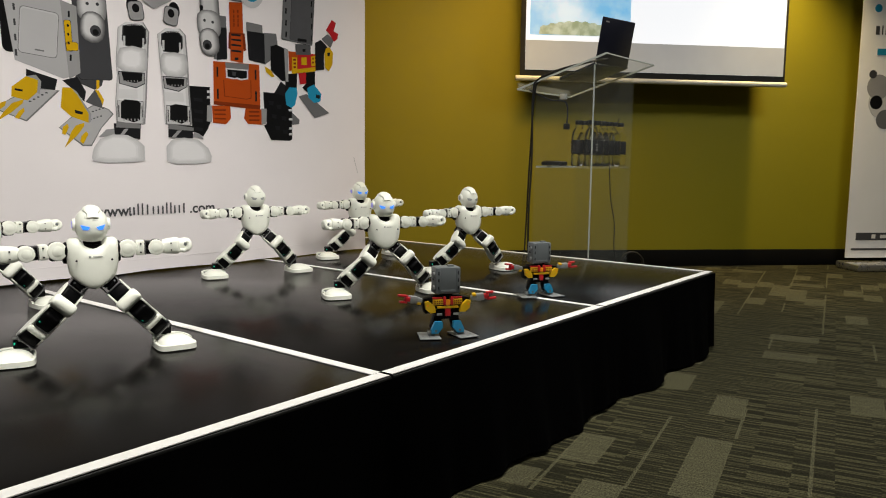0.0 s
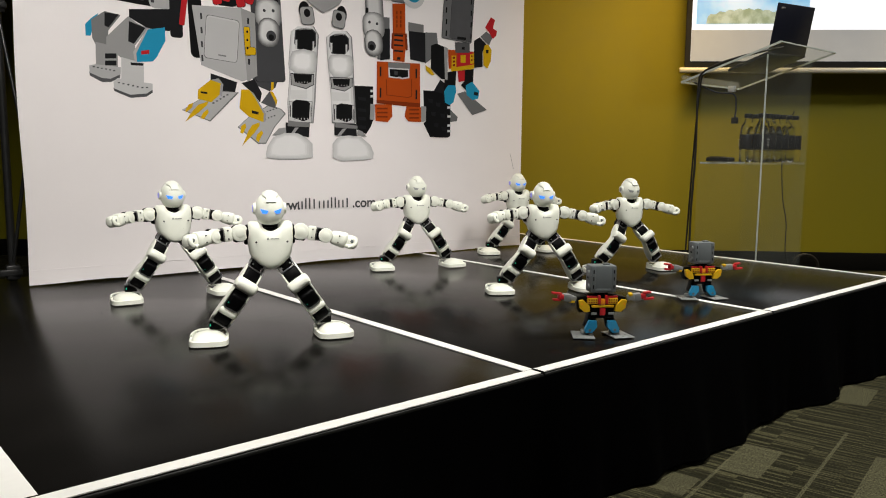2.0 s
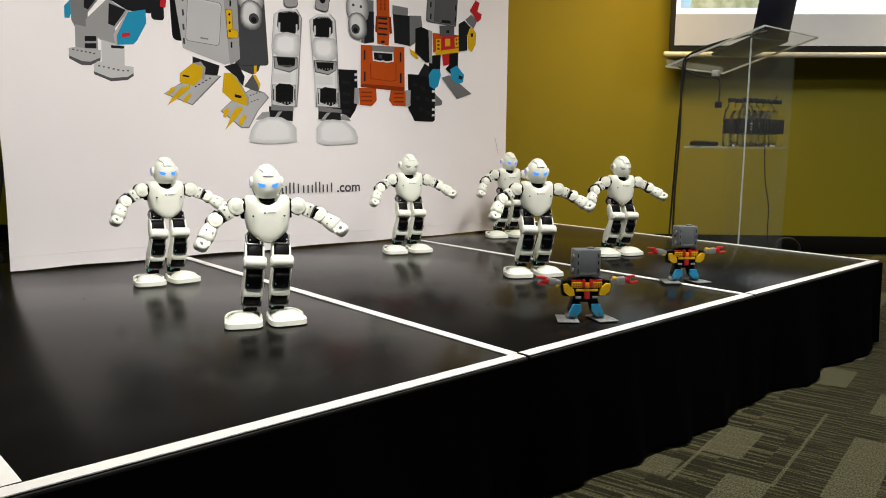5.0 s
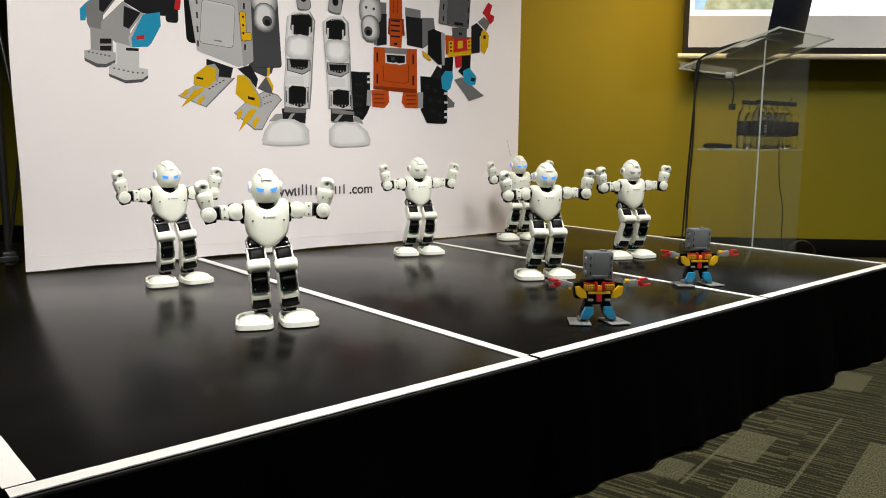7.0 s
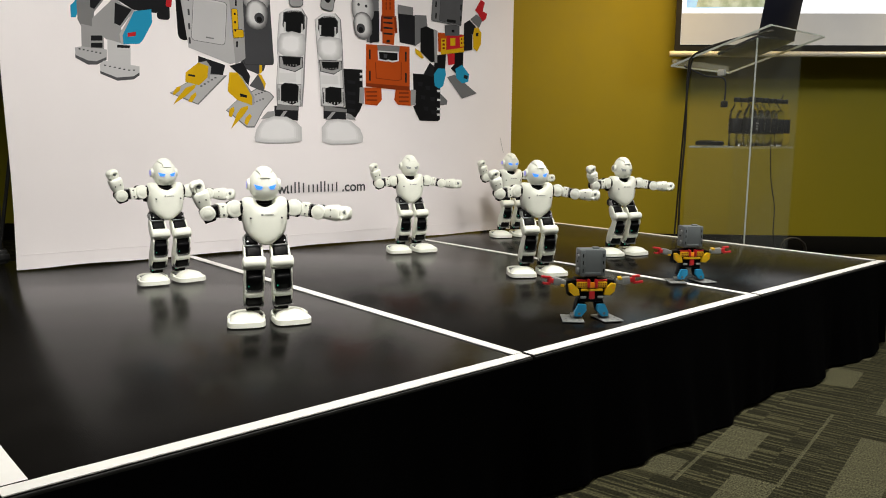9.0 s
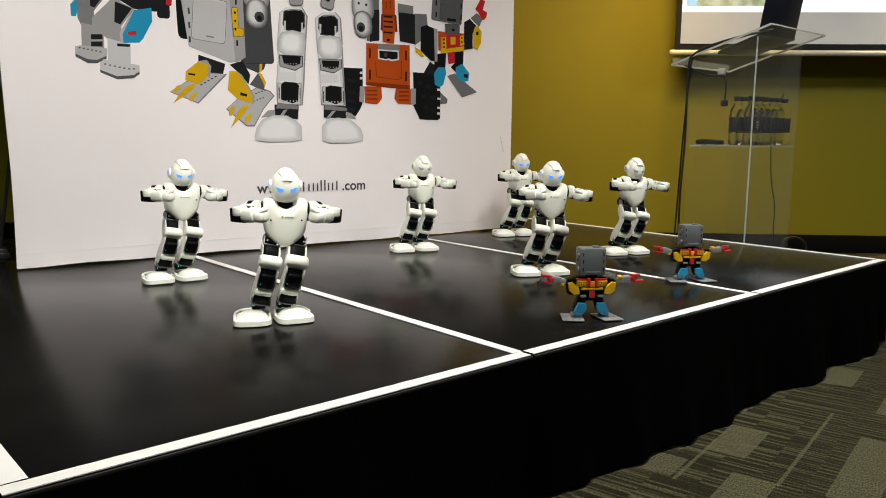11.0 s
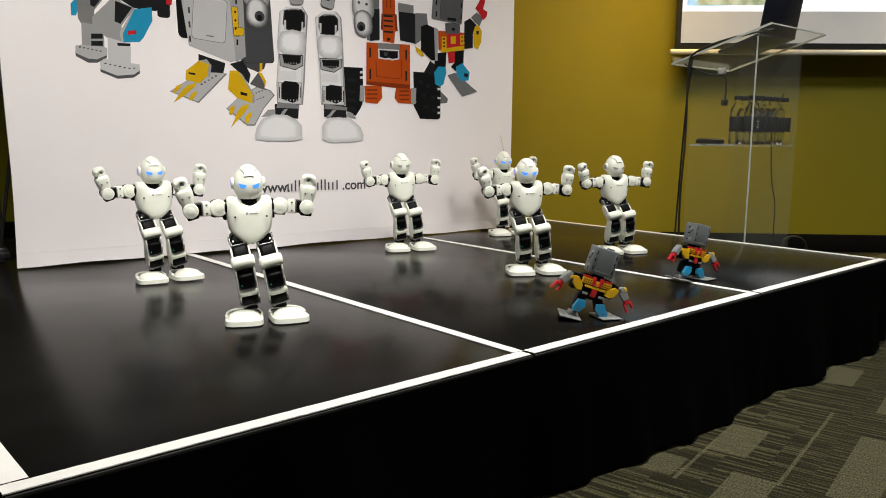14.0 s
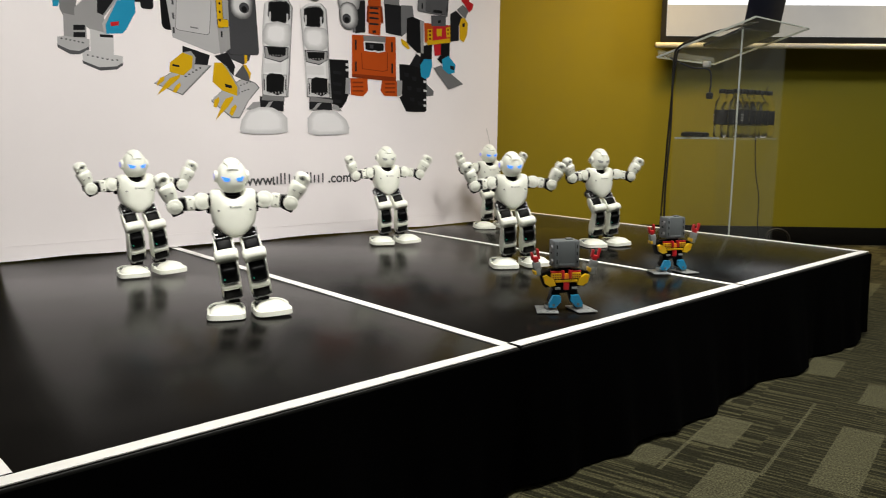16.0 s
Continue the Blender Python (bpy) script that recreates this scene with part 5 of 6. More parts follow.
def humanoid(eye_material):
    """White toy robot about 0.39 m high; all moving parts have their joint at the origin, limb downwards, front towards -y."""
    bot = tagged(new("humanoid_robot"), "white humanoid toy robot with black joints dancing on the stage", "robot", "dancing humanoid robots")
    # torso: shield-shaped shell
    t = loft(B(), [(-0.014, -0.012, 0.005, 0.014), (-0.0095, -0.010, 0.0165, 0.022), (-0.001, -0.007, 0.0300, 0.028), (0.0095, -0.004, 0.0415, 0.032), (0.021, -0.002, 0.0490, 0.0345), (0.045, 0.0, 0.0530, 0.0365),
                   (0.068, 0.0, 0.0545, 0.036), (0.084, 0.0, 0.0545, 0.034), (0.092, 0.001, 0.0532, 0.031), (0.0975, 0.002, 0.0505, 0.027), (0.1005, 0.002, 0.0455, 0.022), (0.1005, 0.002, 0.030, 0.016), (0.0990, 0.002, 0.010, 0.006)], 72, 3.1)
    # round neck opening between the shoulders
    for v in t.verts:
        dip = 0.021 * math.sqrt(max(0.0, 1 - (v.co.x / 0.0275) ** 2)) if v.co.z > 0.02 else 0.0
        v.co.z -= dip * min(1.0, (v.co.z - 0.02) / 0.078)
    torso = part("torso", t, M_SHELL, bot)
    t = rod(rod(B(), (0, 0.002, 0.070), (0, 0.002, 0.0865), 0.026, 0.024, 24), (0, 0.001, 0.086), (0, 0.001, 0.1035), 0.019, 0.019, 24)
    part("neck", t, M_DARK, torso, "black neck")
    t = rbox(B(), (0, 0.010, 0.003), (0.088, 0.030, 0.030), 0.006)
    for s in (-1, 1):
        rod(t, (s * 0.034, -0.016, -0.002), (s * 0.034, 0.026, -0.002), 0.0155, bevel=0.002)
        rod(t, (s * 0.046, 0, SHO_Z), (s * 0.058, 0, SHO_Z), 0.019, bevel=0.003)
        rbox(t, (s * 0.055, 0.014, SHO_Z - 0.008), (0.012, 0.018, 0.046), 0.004)
    part("pelvis_servo", t, M_DARK, torso, "black hip and shoulder servos")
    screws(torso, [(s * x, -0.0365 - (0.0 if z > 0.05 else -0.003), z) for s in (-1, 1) for x, z in ((0.0365, 0.0535), (0.0205, 0.030))])
    part("emblem_bar", rbox(B(), (0.007, -0.0368, 0.061), (0.020, 0.0008, 0.0022)), M_EMBLEM, torso)
    part("emblem_bar", rbox(B(), (-0.009, -0.0368, 0.0612), (0.005, 0.0008, 0.005), 0.001), M_EMBLEM, torso)
    # head: nearly a ball, with a narrower chin
    t = loft(B(), [(0.0925, -0.002, 0.013, 0.014), (0.0945, -0.003, 0.0195, 0.0215), (0.099, -0.004, 0.0250, 0.0275), (0.107, -0.004, 0.0302, 0.0330), (0.117, -0.003, 0.0340, 0.0362), (0.130, -0.002, 0.0355, 0.0378), (0.143, -0.001, 0.0338, 0.0362),
                   (0.154, 0.0, 0.0290, 0.0318), (0.1625, 0.001, 0.0220, 0.0248), (0.168, 0.001, 0.0135, 0.0160), (0.1700, 0.001, 0.005, 0.006)], 40, 2.05)
    head = part("head", t, M_SHELL, bot)

    def cap_plate(name, a0, a1, width, thick, label=""):
        """A raised plate following the top of the head from the forehead at a0 to the back at a1 degrees."""
        t, rows = B(), []
        steps, across = 14, 8
        for i in range(steps + 1):
            f = i / steps
            a, w = radians(a0 + (a1 - a0) * f), width(f)
            ring = []
            for level in (1.0 + thick, 0.95):
                for j in range(across + 1):
                    x = w * (2 * j / across - 1)
                    k = math.sqrt(max(0.05, 1 - (x / 0.0355) ** 2)) * level
                    ring.append(t.verts.new((x * (1.0 if level < 1 else 0.93), -0.001 - 0.0372 * k * math.cos(a), 0.131 + 0.0392 * k * math.sin(a))))
            rows.append((ring[:across + 1], ring[across + 1:]))
        for (ta, la), (tb, lb) in zip(rows, rows[1:]):
            for j in range(across):
                t.faces.new((ta[j], ta[j + 1], tb[j + 1], tb[j]))
            t.faces.new((la[0], ta[0], tb[0], lb[0]))
            t.faces.new((ta[-1], la[-1], lb[-1], tb[-1]))
        for tp, lw in (rows[0], rows[-1]):
            for j in range(across):
                t.faces.new((tp[j], lw[j], lw[j + 1], tp[j + 1]))
        bmesh.ops.recalc_face_normals(t, faces=t.faces[:])
        part(name, t, M_SHELL, head, label)

    cap_plate("brow_plate", 17, 158, lambda f: 0.0140 + 0.0160 * min(1.0, f / 0.30), 0.034)
    cap_plate("crest", 25, 150, lambda f: 0.0125 + 0.0095 * min(1.0, max(0.0, f - 0.12) / 0.22) - 0.005 * f, 0.135, "raised white crest")
    for s in (-1, 1):
        t = rod(B(), (s * 0.032, 0.003, 0.131), (s * 0.0395, 0.003, 0.131), 0.0150, 0.0130, 20, bevel=0.0015)
        ear = part("ear", t, M_SHELL, head)
        t = rod(B(), (s * 0.0385, 0.003, 0.131), (s * 0.0402, 0.003, 0.131), 0.0088, 0.0080, 18)
        part("ear_light", t, M_RING, ear, "pale violet ring light")
        t = B()
        pts = [(0.0068, 0.1278), (0.0110, 0.1212), (0.0205, 0.1216), (0.0255, 0.1325), (0.0160, 0.1300)]
        f = [t.verts.new((x, -0.003 - math.sqrt(max(0.0, 1 - (x / 0.0358) ** 2)) * 0.0374 - 0.0006, z)) for x, z in pts]
        b2 = [t.verts.new((v.co.x, v.co.y + 0.006, v.co.z)) for v in f]
        t.faces.new(f)
        t.faces.new(b2[::-1])
        for i in range(5):
            t.faces.new((f[i], b2[i], b2[(i + 1) % 5], f[(i + 1) % 5]))
        bmesh.ops.recalc_face_normals(t, faces=t.faces[:])
        part("eye", mirrored(t, s), eye_material, head, "slanted eye lens")
    out = dict(torso=torso, head=head)
    for side, tag in ((-1, "a"), (1, "b")):
        # upper arm
        t = rod(B(), (0.0, -0.019, 0.0), (0.0, -0.001, 0.0), 0.0205, segs=28, bevel=0.004)
        ball(t, (0.0, -0.012, 0.0), (0.0185, 0.0095, 0.0185), 24, 14)
        rod(t, (0.0, 0.012, 0.0), (0.0, 0.0165, 0.0), 0.0190, segs=24, bevel=0.002)
        rbox(t, (0.0, 0.0, -0.0275), (0.034, 0.031, 0.020), 0.004)
        ua = part("upper_arm", t, M_SHELL, bot)
        t = rbox(B(), (0, 0.000, -0.045), (0.026, 0.028, 0.024), 0.003)
        rod(t, (0, -0.001, 0), (0, 0.012, 0), 0.0200, segs=24, bevel=0.002)
        rbox(t, (-0.014 * side, 0.003, 0), (0.016, 0.024, 0.026), 0.003)
        part("servo", t, M_DARK, ua, "black servo")
        t = B()
        for k in (-1, 1):
            rbox(t, (k * 0.0145, 0, -0.046), (0.003, 0.016, 0.028), 0.001)
        rbox(t, (0, 0, -0.0385), (0.032, 0.030, 0.0025), 0.001)
        rod(t, (-0.0165, 0, -0.056), (0.0165, 0, -0.056), 0.0045, segs=12)
        part("bracket", t, M_STEEL, ua)
        screws(ua, [(-0.010, -0.0155, -0.0285), (0.010, -0.0155, -0.0285)], 0.0020)
        # forearm with gripper
        t = ball(rod(B(), (0.0, -0.0185, 0.0), (0.0, 0.002, 0.0), 0.0178, segs=26, bevel=0.003), (0, -0.013, 0), (0.0160, 0.0075, 0.0160), 24, 14)
        loft(t, [(-0.054, -0.001, 0.0135, 0.013), (-0.051, -0.001, 0.0185, 0.0165), (-0.045, -0.001, 0.0200, 0.018), (-0.034, 0.0, 0.0190, 0.0175), (-0.022, 0.0, 0.0175, 0.0165), (-0.014, 0.0, 0.015, 0.015)], 20, 3.0)
        fa = part("forearm", t, M_SHELL, bot)
        t = rod(B(), (0, 0.002, 0), (0, 0.0165, 0), 0.0178, segs=24, bevel=0.002)
        rbox(t, (0, 0.013, -0.012), (0.022, 0.010, 0.026), 0.003)
        rbox(t, (0, 0.0, 0.0125), (0.027, 0.033, 0.018), 0.003)
        part("servo", t, M_DARK, fa, "black servo")
        t = loft(B(), [(-0.0800, 0.002, 0.006, 0.006), (-0.0785, 0.002, 0.0115, 0.0105), (-0.0740, 0.002, 0.0160, 0.0140), (-0.066, 0.002, 0.0175, 0.0155), (-0.058, 0.001, 0.0165, 0.0155), (-0.050, 0.0, 0.0150, 0.014)], 24, 2.4)
        # the thumb curls round towards the fingers
        sweep(t, [(side * -0.010, -0.009, -0.054), (side * -0.0115, -0.0130, -0.062), (side * -0.0090, -0.0150, -0.070), (side * -0.0020, -0.0145, -0.0755), (side * 0.0060, -0.0125, -0.0745), (side * 0.0100, -0.0105, -0.0690)], 0.0058, 12)
        part("gripper", t, M_SHELL, fa, "curled white gripper")
        # grey ball stands for the shade inside the curled grip
        t = ball(B(), (side * 0.0030, -0.0120, -0.0655), (0.0052, 0.0030, 0.0048), 14, 8)
        part("grip_slot", t, M_JGREY, fa, "grey slot in the gripper")
        screws(fa, [(-0.008, -0.0172, -0.033), (0.008, -0.0172, -0.033)], 0.0018)
        # thigh: side plates, servo in the gap, broad knee pad below
        def plate(bm, x, lobes, th=0.0042):
            """A side plate of the leg: rounded lobes (y, z, radius) joined in a row."""
            left, right = [], []
            for y, z, r in lobes:
                left.append((y - r, z))
                right.append((y + r, z))
            top, low = lobes[0], lobes[-1]
            cap = [(top[0] + top[2] * math.cos(a), top[1] + 0.8 * top[2] * math.sin(a)) for a in (0.5, 1.1, 1.57, 2.04, 2.64)]
            foot = [(low[0] - low[2] * math.cos(a), low[1] - 0.8 * low[2] * math.sin(a)) for a in (0.5, 1.1, 1.57, 2.04, 2.64)]
            t2 = prism(B(), [(y, z) for y, z in right[::-1] + cap + left + foot], -th / 2, th / 2, 0.0012)
            return _join(bm, t2, Matrix(((0, 1, 0, x), (1, 0, 0, 0), (0, 0, 1, 0), (0, 0, 0, 1))))

        t = B()
        for k in (-1, 1):
            plate(t, k * 0.0205, ((0.001, -0.022, 0.013), (0.001, -0.034, 0.0165), (0.001, -0.050, 0.0165), (-0.001, -0.064, 0.015)))
        rbox(t, (0, 0.0165, -0.044), (0.040, 0.005, 0.046), 0.002)
        loft(t, [(-0.0805, -0.010, 0.0215, 0.012), (-0.0780, -0.012, 0.0262, 0.0165), (-0.0715, -0.0135, 0.0278, 0.0190), (-0.062, -0.0135, 0.0280, 0.0190), (-0.0545, -0.011, 0.0268, 0.0165), (-0.0515, -0.009, 0.023, 0.012)], 28, 4.2)
        th = part("thigh", t, M_SHELL, bot)
        t = rbox(B(), (0, -0.003, -0.037), (0.0370, 0.030, 0.030), 0.006, 3)
        rod(t, (0, -0.019, -0.002), (0, 0.018, -0.002), 0.0145, bevel=0.002)
        rbox(t, (0, 0.004, -0.014), (0.026, 0.022, 0.020), 0.002)
        part("servo", t, M_DARK, th, "black servo")
        part("servo", rbox(B(), (0, 0.006, -0.075), (0.036, 0.022, 0.030), 0.003), M_DARK, th, "black servo")
        t = rbox(B(), (0, -0.004, -0.0205), (0.040, 0.026, 0.0028), 0.001)
        for k in (-1, 1):
            rbox(t, (k * 0.0188, -0.004, -0.008), (0.0026, 0.022, 0.026), 0.001)
            rod(t, (k * 0.0185, -0.004, 0.002), (k * 0.0218, -0.004, 0.002), 0.0062, segs=14)
            rod(t, (k * 0.012, -0.0185, -0.012), (k * 0.012, -0.0215, -0.012), 0.0022, segs=8)
        part("bracket", t, M_STEEL, th)
        # shin: round-cornered servo windows between a white band and curved side plates
        t = B()
        for k in (-1, 1):
            plate(t, k * 0.0215, ((0.002, 0.000, 0.0150), (0.001, -0.012, 0.0135), (0.001, -0.026, 0.0150), (0.001, -0.045, 0.0190), (0.002, -0.062, 0.0190), (0.003, -0.078, 0.0155), (0.004, -0.088, 0.0115)))
        rbox(t, (0, 0.0165, -0.042), (0.042, 0.005, 0.076), 0.002)
        loft(t, [(-0.0635, -0.003, 0.0215, 0.0130), (-0.0615, -0.004, 0.0232, 0.0170), (-0.0570, -0.005, 0.0241, 0.0188), (-0.0500, -0.005, 0.0243, 0.0190), (-0.0460, -0.004, 0.0234, 0.0172), (-0.0445, -0.003, 0.0218, 0.0130)], 28, 4.2)
        sh = part("shin", t, M_SHELL, bot)
        part("servo", rbox(B(), (0, -0.003, -0.0225), (0.0388, 0.038, 0.0420), 0.009, 4), M_DARK, sh, "black servo")
        part("servo", rbox(B(), (0, -0.002, -0.0750), (0.0388, 0.036, 0.0270), 0.006, 3), M_DARK, sh, "black servo")
        t = B()
        sweep(t, [(-0.0200, -0.0195, -0.020), (-0.0195, -0.0205, -0.034), (-0.0150, -0.0215, -0.0420), (-0.0080, -0.0220, -0.0430), (0.0080, -0.0220, -0.0430), (0.0150, -0.0215, -0.0420), (0.0195, -0.0205, -0.034), (0.0200, -0.0195, -0.020)], 0.0015, 6)
        rbox(t, (0, -0.021, -0.0420), (0.018, 0.003, 0.0036), 0.001)
        part("bracket", t, M_STEEL, sh, "bright wire-thin servo bracket")
        t = rbox(B(), (0, -0.006, -0.0892), (0.046, 0.030, 0.0026), 0.001)
        for k in (-1, 1):
            rbox(t, (k * 0.0235, -0.010, -0.0850), (0.0026, 0.012, 0.011), 0.001)
            rod(t, (k * 0.015, -0.021, -0.0890), (k * 0.015, -0.024, -0.0890), 0.0024, segs=8)
        part("bracket", t, M_STEEL, sh)
        part("led", rbox(B(), (-0.0135, -0.0214, -0.028), (0.0020, 0.0012, 0.0030)), M_LED, sh, "tiny green light")
        # foot
        k = 0.0165 * side
        t = B()
        n = 28
        levels = ((-0.035, 0.975), (-0.0342, 1.0), (-0.0225, 0.985), (-0.0212, 0.955), (-0.0212, 0.90), (-0.0222, 0.87), (-0.0222, 0.3))
        rows = []
        for z, sc in levels:
            rows.append([])
            for i in range(n):
                a = 2 * math.pi * i / n
                x = 0.0450 * math.copysign(abs(math.cos(a)) ** 0.52, math.cos(a)) * (1 - 0.10 * math.sin(a))
                y = 0.058 * math.copysign(abs(math.sin(a)) ** 0.52, math.sin(a))
                rows[-1].append(t.verts.new((k + x * sc, -0.014 + y * sc, z)))
        for lo, hi in zip(rows, rows[1:]):
            for i in range(n):
                t.faces.new((lo[i], lo[(i + 1) % n], hi[(i + 1) % n], hi[i]))
        t.faces.new(rows[0][::-1])
        t.faces.new(rows[-1])
        loft(t, [(-0.0225, -0.030, 0.0395, 0.0375), (-0.0185, -0.030, 0.0375, 0.0355), (-0.0135, -0.029, 0.0325, 0.0305), (-0.0085, -0.027, 0.0240, 0.0225), (-0.0060, -0.026, 0.0140, 0.013), (-0.0054, -0.026, 0.005, 0.005)], 28, 2.9)
        for v in t.verts[n * len(levels):]:
            v.co.x = v.co.x * (1 - 1.2 * (v.co.y + 0.03)) + k
        ft = part("foot", t, M_SHELL, bot)
        t = B()
        rim = []
        for i in range(13):
            a = math.pi * i / 12
            rim.append((k + 0.0420 * math.copysign(abs(math.cos(a)) ** 0.62, math.cos(a)) * (1 - 0.10 * math.sin(a)), -0.014 + 0.055 * abs(math.sin(a)) ** 0.62, -0.0190 + 0.003 * math.sin(a)))
        sweep(t, rim, 0.0034)
        part("heel_rim", t, M_SHELL, ft)
        # grey pad darkens the hollow heel: its shade, put in as colour
        part("heel_pad", rbox(B(), (k, 0.008, -0.0195), (0.060, 0.044, 0.003), 0.001), M_JGREY, ft)
        t = rbox(B(), (0, 0.012, 0.002), (0.034, 0.028, 0.020), 0.003)
        rod(t, (0, -0.010, 0.004), (0, 0.030, 0.004), 0.011, bevel=0.002)
        part("ankle_servo", t, M_DARK, ft, "black ankle servo")
        part("bracket", rbox(B(), (0, 0.008, 0.014), (0.036, 0.020, 0.003), 0.001), M_STEEL, ft)
        part("led", rbox(B(), (-0.014, -0.003, 0.003), (0.003, 0.001, 0.005)), M_LED, ft, "tiny green light")
        out.update({"ua" + tag: ua, "fa" + tag: fa, "th" + tag: th, "sh" + tag: sh, "ft" + tag: ft})
    return bot, out


